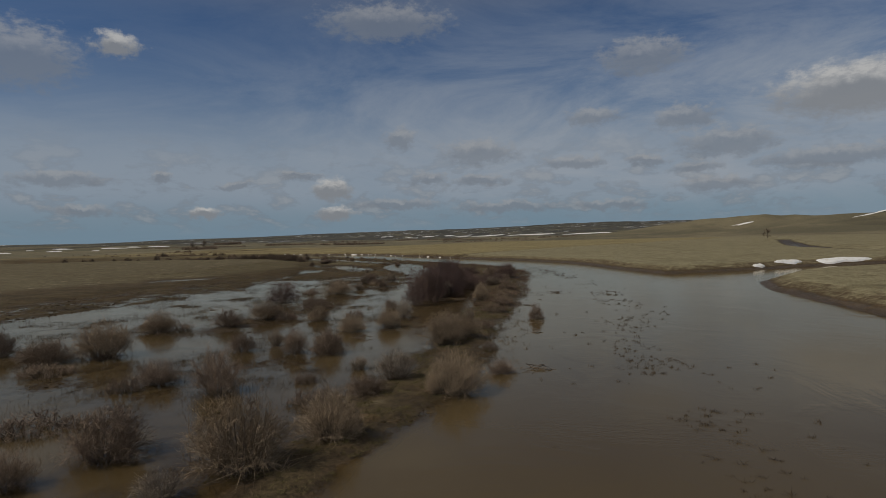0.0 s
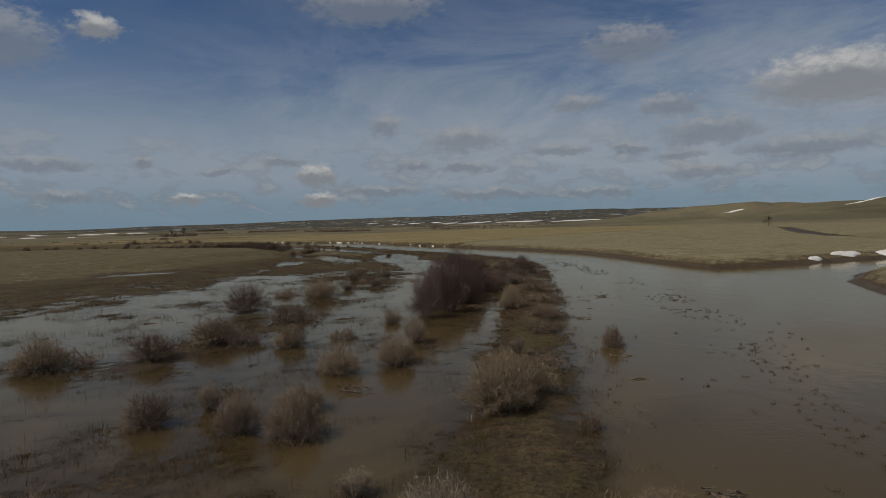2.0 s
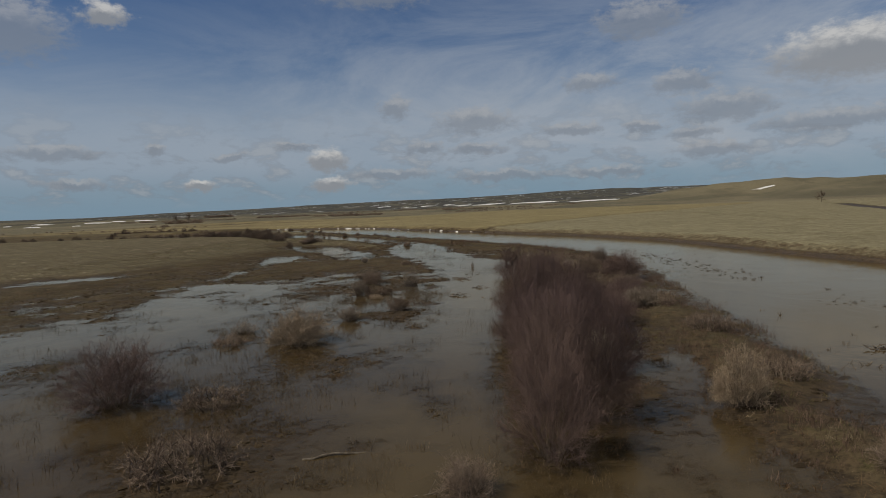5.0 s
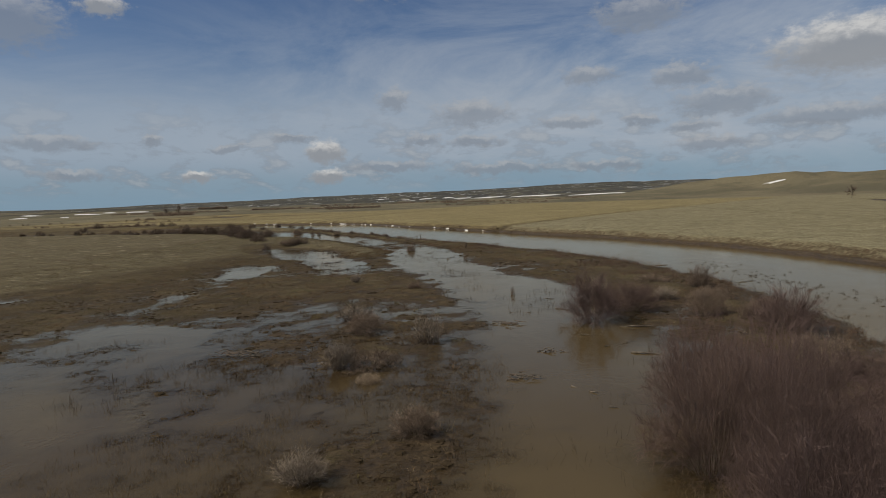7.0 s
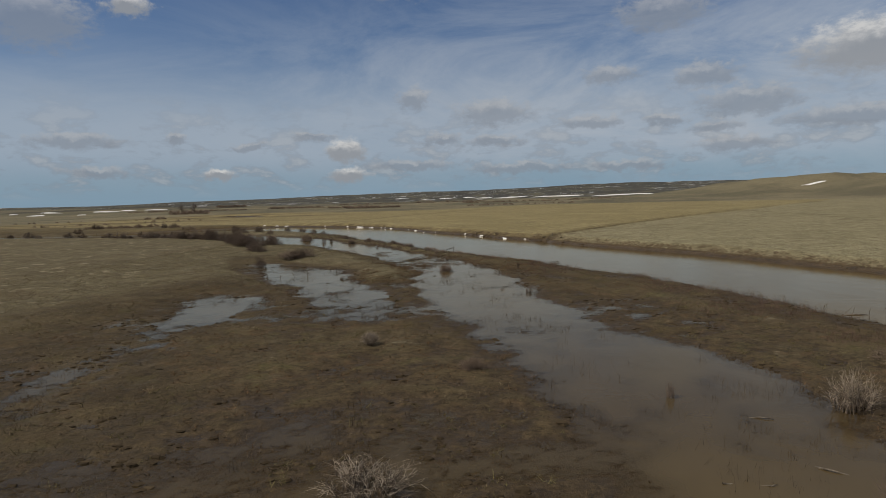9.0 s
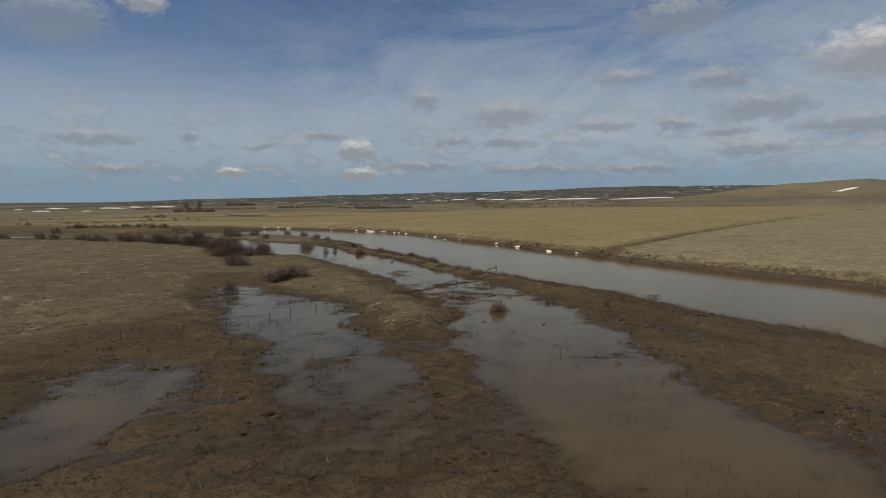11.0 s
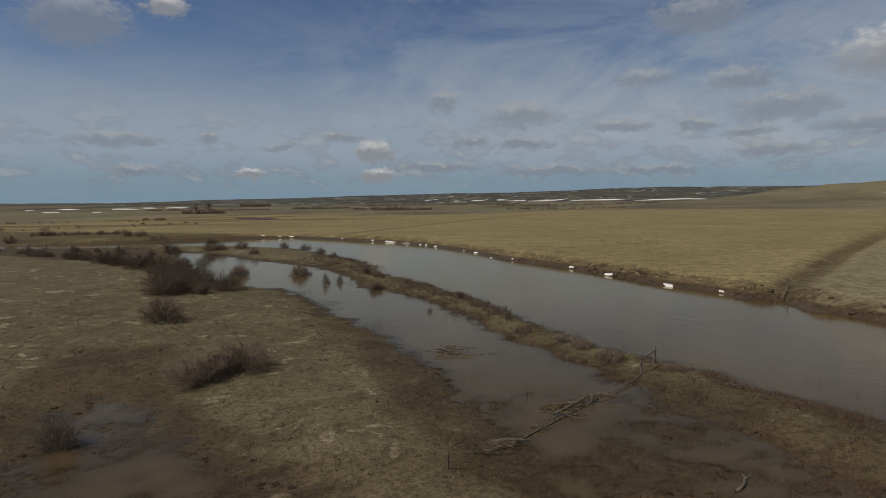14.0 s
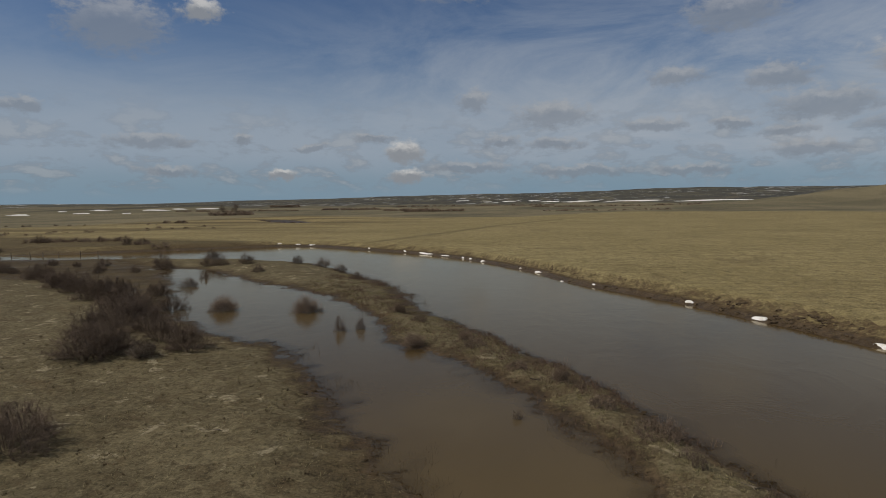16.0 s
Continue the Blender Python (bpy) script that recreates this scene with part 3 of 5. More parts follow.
LEVEE_BRUSH_2 = (
    ("low", 3.2, 57.0, 2.6, 0.9), ("brown", 4.2, 62.0, 2.4, 1.2), ("low", 4.9, 70.5, 2.8, 1.0), ("low", 5.6, 79.0, 3.0, 1.1), ("low", 5.4, 87.0, 3.0, 1.2),
    ("purple", 6.6, 101.5, 4.6, 2.6), ("low", 6.8, 104.5, 3.6, 1.4), ("low", 7.0, 112.0, 3.2, 1.0), ("low", 5.4, 120.6, 3.4, 0.8), ("low", -9.2, 56.4, 2.2, 0.8),
    ("dark", -66.0, 262.0, 2.4, 1.6), ("dark", -61.0, 255.5, 2.0, 1.3), ("dark", -56.0, 247.0, 1.6, 1.2), ("dark", -88.0, 268.0, 3.0, 1.8), ("dark", -75.0, 240.0, 2.2, 1.5),
    ("low", -20.9, 183.8, 2.0, 0.8), ("low", -27.4, 197.2, 2.2, 0.9), ("low", -36.6, 211.6, 1.8, 0.7), ("grey", -23.2, 187.6, 1.6, 0.7))
THICKET_2 = (
    ("purple", -3.2, 73.6, 3.4, 4.8), ("purple", -1.2, 79.4, 3.6, 4.8), ("purple", -2.4, 83.0, 3.6, 4.9), ("purple", 0.2, 84.2, 3.4, 3.0), ("purple", -0.9, 72.0, 2.8, 3.9),
    ("purple", -2.2, 89.8, 3.6, 4.2), ("purple", -4.0, 68.6, 2.8, 4.4), ("grey", -3.4, 74.6, 2.0, 2.8), ("grey", -1.6, 71.4, 1.6, 2.4), ("grey", 4.0, 86.5, 2.4, 1.5))
STRIP_BRUSH = (
    ("low", -25.6, 190.6, 1.6, 0.7), ("brown", -31.2, 204.2, 1.1, 0.9), ("low", -33.6, 206.6, 1.4, 0.6), ("brown", -44.6, 223.6, 1.3, 1.0), ("low", -29.4, 200.4, 1.5, 0.7),
    ("low", -22.2, 186.0, 1.7, 0.7), ("brown", -37.4, 213.0, 1.2, 0.9), ("low", -42.0, 219.6, 1.5, 0.7), ("low", -18.0, 181.4, 1.6, 0.6))
OLD_CHANNEL = (
    ("dark", -155.5, 304.5, 3.0, 2.4), ("dark", -148.5, 285.0, 2.6, 2.2), ("dark", -125.2, 296.1, 2.4, 2.0), ("dark", -122.7, 298.2, 2.8, 1.8), ("dark", -131.0, 261.5, 2.4, 1.7),
    ("dark", -138.5, 266.0, 2.8, 2.0), ("dark", -145.0, 262.4, 2.0, 1.5), ("dark", -153.0, 268.6, 3.2, 2.2), ("dark", -161.0, 271.0, 2.4, 1.6), ("dark", -168.5, 266.5, 3.0, 2.1),
    ("dark", -176.0, 272.5, 2.6, 1.8), ("dark", -186.0, 274.0, 3.2, 2.3), ("dark", -114.0, 262.5, 2.0, 1.4), ("dark", -104.0, 262.0, 2.2, 1.6), ("dark", -97.0, 252.0, 1.8, 1.5))
MOUNDS = tuple((x, y, w) for _, x, y, w, _ in WILLOWS + WILLOWS_2 + WILLOWS_3 + THICKET[:6])


def value_noise(x, y, seed):
    """Smooth noise in 0..1 over arrays."""
    xi, yi = np.floor(x).astype(np.int64), np.floor(y).astype(np.int64)
    fx, fy = x - xi, y - yi
    fx, fy = fx * fx * (3 - 2 * fx), fy * fy * (3 - 2 * fy)

    def h(a, b):
        n = (a * 374761393 + b * 668265263 + seed * 974634777) & 0xFFFFFFFF
        n = ((n ^ (n >> 13)) * 1274126177) & 0xFFFFFFFF
        return ((n ^ (n >> 16)) & 0xFFFF) / 65535.0
    a, b, c, d = h(xi, yi), h(xi + 1, yi), h(xi, yi + 1), h(xi + 1, yi + 1)
    return (a * (1 - fx) + b * fx) * (1 - fy) + (c * (1 - fx) + d * fx) * fy


def fbm(x, y, scale, octaves, seed):
    out, amp, total = 0.0, 1.0, 0.0
    for i in range(octaves):
        out = out + amp * value_noise(x * scale + 17.3 * i, y * scale - 9.1 * i, seed + i)
        total += amp
        amp, scale = amp * 0.5, scale * 2.03
    return out / total - 0.5


def line_distance(x, y, pts, closed=False):
    best = np.full(x.shape, 1e9)
    ends = list(zip(pts, pts[1:])) + ([(pts[-1], pts[0])] if closed else [])
    for (ax, ay), (bx, by) in ends:
        dx, dy = bx - ax, by - ay
        t = np.clip(((x - ax) * dx + (y - ay) * dy) / (dx * dx + dy * dy), 0, 1)
        best = np.minimum(best, np.hypot(x - ax - t * dx, y - ay - t * dy))
    return best


def inside(x, y, pts):
    odd = np.zeros(x.shape, bool)
    for (ax, ay), (bx, by) in zip(pts, pts[1:] + pts[:1]):
        if ay != by:
            odd ^= ((ay > y) != (by > y)) & (x < (bx - ax) * (y - ay) / (by - ay) + ax)
    return odd


def signed(x, y, pts):
    """Distance to a closed outline, negative inside."""
    d = line_distance(x, y, pts, True)
    return np.where(inside(x, y, pts), -d, d)


def step(v, a, b):
    t = np.clip((v - a) / (b - a), 0, 1)
    return t * t * (3 - 2 * t)


def right_side(x, y):
    """0 on the left of the river, 1 on its right."""
    edge = np.interp(y, [-80, 60, 100, 150, 200, 245, 280, 330], [20, 18, 22, 14, -10, -40, -90, -400])
    return step(x - edge, -3, 3)


def land(x, y):
    """Ground height over arrays, with the field and marsh masks."""
    x, y = np.asarray(x, float), np.asarray(y, float)
    wob_x, wob_y = fbm(x, y, 0.45, 4, 3) * 2.2, fbm(x, y, 0.45, 4, 8) * 2.2
    r = np.hypot(x + 10, y - 60)
    calm = step(r, 600, 300)
    xs, ys = x + wob_x * calm, y + wob_y * calm
    right = right_side(x, y)
    cap = 0.42 + 0.80 * right + 0.35 * step(-x, 45, 90) * (1 - right)
    h = cap + fbm(x, y, 0.05, 4, 21) * 0.35 + fbm(x, y, 0.5, 3, 25) * 0.10
    marsh = signed(xs, ys, MARSH)
    m = 1 - step(marsh, -3, 4)
    h = h * (1 - m) + m * (0.012 - 0.10 * step(y, 104, 95) * step(x, -30, -24) + 0.083 * step(y, 102, 122) + fbm(x, y, 0.11, 4, 31) * 0.30 + fbm(x, y, 0.8, 4, 35) * 0.34)
    levee = line_distance(xs, ys, ((-6, 12), (-3, 22), (-0.2, 32), (0.8, 44), (2.2, 53), (3.0, 61), (4.2, 72), (5, 85), (6.0, 98), (7.0, 110), (5, 124), (0, 141), (-5, 156), (-8, 163)))
    h = np.maximum(h, 0.20 - (0.075 + 0.03 * step(y, 62, 48)) * levee + fbm(x, y, 0.5, 4, 41) * 0.34)
    xr, yr = x + (xs - x) * (0.75 - 0.4 * right), y + (ys - y) * (0.75 - 0.4 * right)
    river = signed(xr, yr, tuple(RIVER_LEFT) + tuple(RIVER_RIGHT) + tuple(MOUTH))
    bank = 0.13 + 0.23 * right
    rise = np.where(river > 0, np.maximum(river * bank - 0.02, -0.02) + fbm(x, y, 0.6, 3, 51) * (0.25 - 0.1 * right), np.maximum(river * 0.30, -1.6))
    lip = 0.02 + 0.10 * right
    h = np.minimum(h, rise) - lip * np.log1p(np.exp(-np.abs(h - rise) / lip))
    for pts, slope, deep in ((SIDE_CHANNEL, 0.11, 0.55), (LAGOON, 0.05, 0.13), (POOL, 0.10, 0.13), (POOL_WEST, 0.10, 0.11), (POOL_FAR, 0.05, 0.15), (SLOT, 0.14, 0.22), (FAR_BEND, 0.2, 0.4)):
        s = signed(xs, ys, pts)
        if pts is SIDE_CHANNEL:
            deep = 0.17 + 0.06 * step(y, 130, 118) + 0.42 * step(y, 158, 190)
        if pts is POOL:
            deep = 0.10 + 0.05 * step(y, 149, 160)
        bottom = np.maximum(s * slope, -deep) + (fbm(x, y, 0.16, 4, 61) * 0.46 * np.where(np.asarray(deep) < 0.25, 0.45 if pts is SIDE_CHANNEL or pts is POOL else 1.0, 0.25) + fbm(x, y, 0.9, 4, 65) * 0.26)
        h = np.where(s < 0, np.minimum(h, bottom), np.minimum(h, np.maximum(s * slope, 0) + 0.02 + fbm(x, y, 0.9, 4, 65) * 0.26))
    h = np.where(signed(xs, ys, SLOUGH) < 0, np.minimum(h, 0.07 + fbm(x, y, 0.3, 3, 77) * 0.2), h)
    # levee of the side channel stays dry along its crest
    strip = line_distance(xs, ys, ((-3, 152), (-8, 161), (-13, 171), (-17.3, 180), (-18.9, 183.2), (-21.4, 186), (-24.3, 189.4), (-25.9, 192.4), (-28, 198), (-30.5, 202.5), (-34, 208), (-39, 215), (-42.5, 219.5),
                                   (-45.5, 225), (-49, 231), (-53, 239), (-58, 247), (-66, 257), (-78, 265), (-95, 268)))
    wider = 1 + 1.3 * step(y, 224, 236)
    h = np.maximum(h, 0.34 - (0.16 + 0.05 * step(y, 178, 184)) * strip / wider + fbm(x, y, 0.5, 3, 71) * 0.22)
    # the shores break up into hummocks and small pools
    h = h + fbm(x, y, 0.33, 3, 47) * 0.20 * np.exp(-(h / 0.11) ** 2) * (1 - right) * step(-river, -1.0, -4.0)
    # a drowned shoal carries a row of willows through the lagoon
    shoal = line_distance(xs, ys, ((-19, 49), (-17.2, 55), (-14.5, 63.5), (-15.5, 72), (-15.2, 78)))
    h = np.maximum(h, -0.03 + 0.06 * step(y, 70, 63) - 0.035 * shoal + fbm(x, y, 0.45, 4, 45) * 0.24)
    # drowned sedge flat on the near side of the old fence
    flat = line_distance(xs, ys, ((-25.5, 163.5), (-23.0, 166.5), (-20.0, 170.5), (-19.0, 174.0)))
    h = np.maximum(h, -0.022 - 0.028 * flat + fbm(x, y, 0.8, 4, 48) * 0.36)
    # silt mounds round the willows' feet
    for bx, by, wide in MOUNDS:
        near = (np.abs(x - bx) < 5) & (np.abs(y - by) < 5)
        if near.any():
            d = np.hypot(x[near] - bx, y[near] - by) / (0.55 * wide + 0.5)
            h[near] = np.maximum(h[near], h[near] * 0.4 + 0.02 * np.exp(-d * d) - 0.14 * (1 - np.exp(-d * d)))
    creek = line_distance(x, y, CREEK)
    h = np.where(creek < 8, np.minimum(h, -0.25 + 0.28 * np.maximum(creek - 1.5, 0)), h)
    ditch = np.minimum(line_distance(x, y, DITCH), line_distance(x, y, BRANCH) + 0.6)
    h = h + right * (-0.42 * np.exp(-(ditch / 1.2) ** 2) + 0.22 * np.exp(-((ditch - 3.0) / 1.2) ** 2))
    # right-hand hill, and the long rise to the far ridges
    hill = line_distance(x, y, ((350, 905), (395, 840), (520, 650), (760, 430), (1100, 180)))
    rough = fbm(x, y, 0.006, 5, 81)
    h = h + (21 + 20 * rough + 14 * fbm(x, y, 0.018, 4, 83)) * np.exp(-(hill / 128) ** 2) * step(r, 300, 700)
    h = h + step(r, 700, 4200) * (64 + 20 * fbm(x, y, 0.0013, 5, 91) + 14 * fbm(x, y, 0.008, 4, 95) + 0.012 * np.clip(x, -300, 500) + 0.020 * np.clip(x + 300, -2000, 0))
    front = line_distance(x, y, ((-420, 1900), (-60, 1560), (200, 1400), (420, 1240)))
    h = h + (3.5 + 8 * rough) * np.exp(-(front / 120) ** 2)
    west = np.exp(-(((x + 1150) / 520) ** 2 + ((y - 1250) / 420) ** 2))
    h = h + west * 9 * (1 + rough)
    return h, right, m * (1 - right), ditch


def height(x, y):
    return float(land(np.array([x]), np.array([y]))[0][0])


def spread(lo, hi, near, grow, out_lo, out_hi):
    core = np.arange(lo, hi, near)
    up, s, v = [], near, hi
    while v < out_hi:
        up.append(v)
        s *= grow
        v += s
    down, s, v = [], near, lo - near
    while v > out_lo:
        down.append(v)
        s *= grow
        v -= s
    return np.array(down[::-1] + list(core) + up + [out_hi])


def part(name, verts, faces, material, parent=None, label="", smooth=False):
    me = bpy.data.meshes.new(name)
    me.from_pydata(verts, [], faces)
    me.materials.append(material)
    if smooth:
        me.shade_smooth()
    ob = new(name, me)
    if parent is not None:
        ob.parent = parent
    return tagged(ob, label)


def sheet(name, xs, ys, z, keep=None):
    """A grid mesh over xs by ys with heights z[y, x]."""
    nx, ny = len(xs), len(ys)
    gx, gy = np.meshgrid(xs, ys)
    co = np.stack([gx, gy, z], -1).reshape(-1, 3)
    i = (np.arange(ny - 1)[:, None] * nx + np.arange(nx - 1)[None, :])
    quads = np.stack([i, i + 1, i + nx + 1, i + nx], -1)
    quads = quads[keep] if keep is not None else quads.reshape(-1, 4)
    used = np.unique(quads)
    index = np.full(nx * ny, -1)
    index[used] = np.arange(len(used))
    quads, co = index[quads], co[used]
    me = bpy.data.meshes.new(name)
    me.vertices.add(len(co))
    me.vertices.foreach_set("co", co.astype(np.float32).ravel())
    me.loops.add(quads.size)
    me.loops.foreach_set("vertex_index", quads.astype(np.int32).ravel())
    me.polygons.add(len(quads))
    me.polygons.foreach_set("loop_start", np.arange(0, quads.size, 4, dtype=np.int32))
    me.update(calc_edges=True)
    me.shade_smooth()
    return me, used


def mark(me, name, values):
    a = me.attributes.new(name, "FLOAT", "POINT")
    a.data.foreach_set("value", values.astype(np.float32))


XS = spread(-52, 31, 0.5, 1.06, -4300, 4300)
YS = spread(10, 234, 0.52, 1.055, -900, 4600)
GX, GY = np.meshgrid(XS, YS)
GZ, G_RIGHT, G_MARSH, G_DITCH = land(GX, GY)

me, used = sheet("ground", XS, YS, GZ)
beyond = step((GY - 203) - (GX + 4.5) * 1.42, -6, 6)
mark(me, "field", (G_RIGHT * (2 - beyond)).ravel()[used])
mark(me, "marsh", G_MARSH.ravel()[used])
soaked = 1 - step(signed(GX + 3 * fbm(GX, GY, 0.12, 4, 12), GY + 5 * fbm(GX, GY, 0.12, 4, 13), SOAKED), -3, 5)
for brown in (SLOUGH, FAR_SIDE):
    soaked = np.maximum(soaked, 0.85 * (1 - step(signed(GX + 4 * fbm(GX, GY, 0.12, 4, 14), GY + 4 * fbm(GX, GY, 0.12, 4, 15), brown), -2, 3)))
for brown, most in ((POOL_TIP, 0.9), (WET_MARGIN, 0.9), (LEVEE_WET, 0.6)):
    soaked = np.maximum(soaked, most * (1 - step(signed(GX + 1.2 * fbm(GX, GY, 0.35, 4, 16), GY + 1.2 * fbm(GX, GY, 0.35, 4, 17), brown), -0.6, 1.0)))
mark(me, "soaked", soaked.ravel()[used])
drain = np.exp(-(G_DITCH / 1.2) ** 2)
for lane, wide in LANES:
    drain = np.maximum(drain, 0.8 * np.exp(-(line_distance(GX, GY, lane) / wide) ** 2))
mark(me, "drain", (G_RIGHT * 0.8 * drain).ravel()[used])
mark(me, "hay", 0.5 - np.clip(signed(GX + 14 * fbm(GX, GY, 0.02, 3, 16), GY, HAY_EDGE) / 12, -0.5, 0.5).ravel()[used])
mark(me, "distance", np.hypot(GX + 10, GY - 60).ravel()[used])
me.materials.append(GROUND)
tagged(new("ground", me), "olive and straw-coloured prairie with wet brown margins", "ground", kind="structure")

low = (GZ < 0.06) & (GX > -260) & (GX < 160) & (GY < 420) & (GY > -110)
cell = low[:-1, :-1] | low[1:, :-1] | low[:-1, 1:] | low[1:, 1:]
me, used = sheet("water", XS, YS, np.zeros_like(GZ), cell)
mark(me, "depth", -GZ.ravel()[used])
me.materials.append(WATER)
tagged(new("water", me), "brown silty flood water reflecting the cloudy sky", "water", kind="structure")

# ---- shrubs ----


def tubes(paths, radii, sides=3):
    """Tapered tubes along paths (n, k, 3) with radii (n, k); the tip closes to a point."""
    n, k, _ = paths.shape
    d = np.gradient(paths, axis=1)
    d /= np.linalg.norm(d, axis=2, keepdims=True) + 1e-9
    a = np.cross(d, np.array([0.31, 0.83, 0.46]))
    a /= np.linalg.norm(a, axis=2, keepdims=True) + 1e-9
    b = np.cross(d, a)
    ang = np.arange(sides) * 2 * np.pi / sides
    ring = paths[:, :, None] + radii[:, :, None, None] * (np.cos(ang)[:, None] * a[:, :, None] + np.sin(ang)[:, None] * b[:, :, None])
    body = ring[:, :-1].reshape(n, -1, 3)
    verts = np.concatenate([body, paths[:, -1:]], 1)
    per = verts.shape[1]
    faces, tips = [], []
    for j in range(k - 2):
        for s in range(sides):
            s2 = (s + 1) % sides
            faces.append((j * sides + s, j * sides + s2, (j + 1) * sides + s2, (j + 1) * sides + s))
    for s in range(sides):
        tips.append(((k - 2) * sides + s, (k - 2) * sides + (s + 1) % sides, per - 1))
    base = (np.arange(n) * per)[:, None, None]
    out = (np.array(faces, int).reshape(-1, 4) + base).reshape(-1, 4).tolist() if faces else []
    out += (np.array(tips, int) + base).reshape(-1, 3).tolist()
    return verts.reshape(-1, 3), out


def lumps(rng, half):
    """The uneven dome that a shrub fills: a function of points, 1 on its skin."""
    d = rng.normal(0, 1, (13, 3))
    d[:, 2] = np.abs(d[:, 2])
    d /= np.linalg.norm(d, axis=1, keepdims=True)

    def skin(p):
        q = p / np.array([half, half, 1.0])
        r = np.linalg.norm(q, axis=-1) + 1e-6
        near = np.max(np.einsum("...k,mk->...m", q / r[..., None], d), -1)
        return r / (0.80 + 0.22 * step(near, 0.70, 0.97))
    return skin


def stems_of(rng, n, lean, foot, half):
    """Stems of a shrub one metre high that arch outwards from its foot."""
    az = np.arange(n) * 2.39996 + rng.normal(0, 0.25, n)
    tilt = np.arccos(1 - (1 - math.cos(lean)) * rng.uniform(0, 1, n))
    out = np.stack([np.cos(az), np.sin(az)], -1)
    start = np.concatenate([out * (foot * half * np.sqrt(rng.uniform(0, 1, n)))[:, None], np.full((n, 1), -0.06)], 1)
    end = np.concatenate([out * (half * np.sin(tilt))[:, None], np.cos(tilt)[:, None]], 1) * rng.uniform(0.52, 0.88, n)[:, None]
    mid = start * 0.55 + end * 0.45 + np.array([0, 0, 1]) * (0.16 * np.sin(tilt) * rng.uniform(0.2, 1.2, n))[:, None]
    t = np.linspace(0, 1, 5)[None, :, None]
    p = start[:, None] * (1 - t) ** 2 + mid[:, None] * 2 * t * (1 - t) + end[:, None] * t * t
    p[:, 1:] += np.cumsum(rng.normal(0, 0.011, p[:, 1:].shape), 1)
    return p


def side_shoots(rng, parents, n, size, flare, lift, points, skin=None, first=0.2):
    """Shoots that leave their parents (m, k, 3) at random heights and end at the shrub's skin."""
    k = parents.shape[1] - 1
    i = rng.integers(0, len(parents), n)
    f = (first + (1 - first) * rng.uniform(0, 1, n) ** 0.65) * (k - 1e-4)
    j = f.astype(int)
    base = parents[i, j] + (parents[i, j + 1] - parents[i, j]) * (f - j)[:, None]
    d = parents[i, j + 1] - parents[i, j]
    d /= np.linalg.norm(d, axis=1, keepdims=True) + 1e-9
    d = d + rng.normal(0, flare, (n, 3)) + np.array([0, 0, lift])
    d /= np.linalg.norm(d, axis=1, keepdims=True)
    length = rng.uniform(0.4, 1.0, n) * size
    if skin is not None:
        q0, q1 = skin(base), skin(base + d * length[:, None])
        room = (rng.uniform(0.90, 1.08, n) - q0) / np.maximum(q1 - q0, 1e-3)
        length = np.where(q1 > q0, length * np.clip(room, 0.12, 1.0), length)
    curl = rng.normal(0, 0.20, (n, 3))
    t = np.linspace(0, 1, points)
    return base[:, None] + (d[:, None] * t[None, :, None] + curl[:, None] * (t * t)[None, :, None]) * length[:, None, None]


def shrub(name, seed, tint, label, stems=80, boughs=520, twigs=3800, lean=1.35, foot=0.28, half=0.64, size=0.34, flare=0.42, lift=0.06, fine=1.0, bark=None):
    rng = np.random.default_rng(seed)
    root = new(name)
    skin = lumps(rng, half)
    p = stems_of(rng, stems, lean, foot, half)
    b = side_shoots(rng, p, boughs, size, flare, lift, 3, skin, 0.25)
    t = side_shoots(rng, np.concatenate([b, p[:, 1:4], p[:, 2:5], p[:, 2:5]]), twigs, size * 0.62, flare * 1.5, lift, 2, skin, 0.0)
    unit = np.array([0.5 / half, 0.5 / half, 1.0])
    p, b, t = p * unit, b * unit, t * unit
    rad = np.linspace(0.0072, 0.0022, 5)[None, :] * rng.uniform(0.6, 1.3, (stems, 1)) * min(fine, 1.0)
    v, f = tubes(p, rad)
    part("rootstock", v.tolist(), f, bark or STEM, root)
    v, f = tubes(b, np.array([[0.0030, 0.0024, 0.0]]) * rng.uniform(0.7, 1.2, (boughs, 1)) * fine)
    w, g = tubes(t, np.array([[0.0024, 0.0]]) * rng.uniform(0.7, 1.3, (twigs, 1)) * fine)
    part("crown", v.tolist() + w.tolist(), f + [tuple(q + len(v) for q in face) for face in g], TWIGS[tint], root)
    return tagged(root, label, "shrub", "willow shrubs on the flood plain")


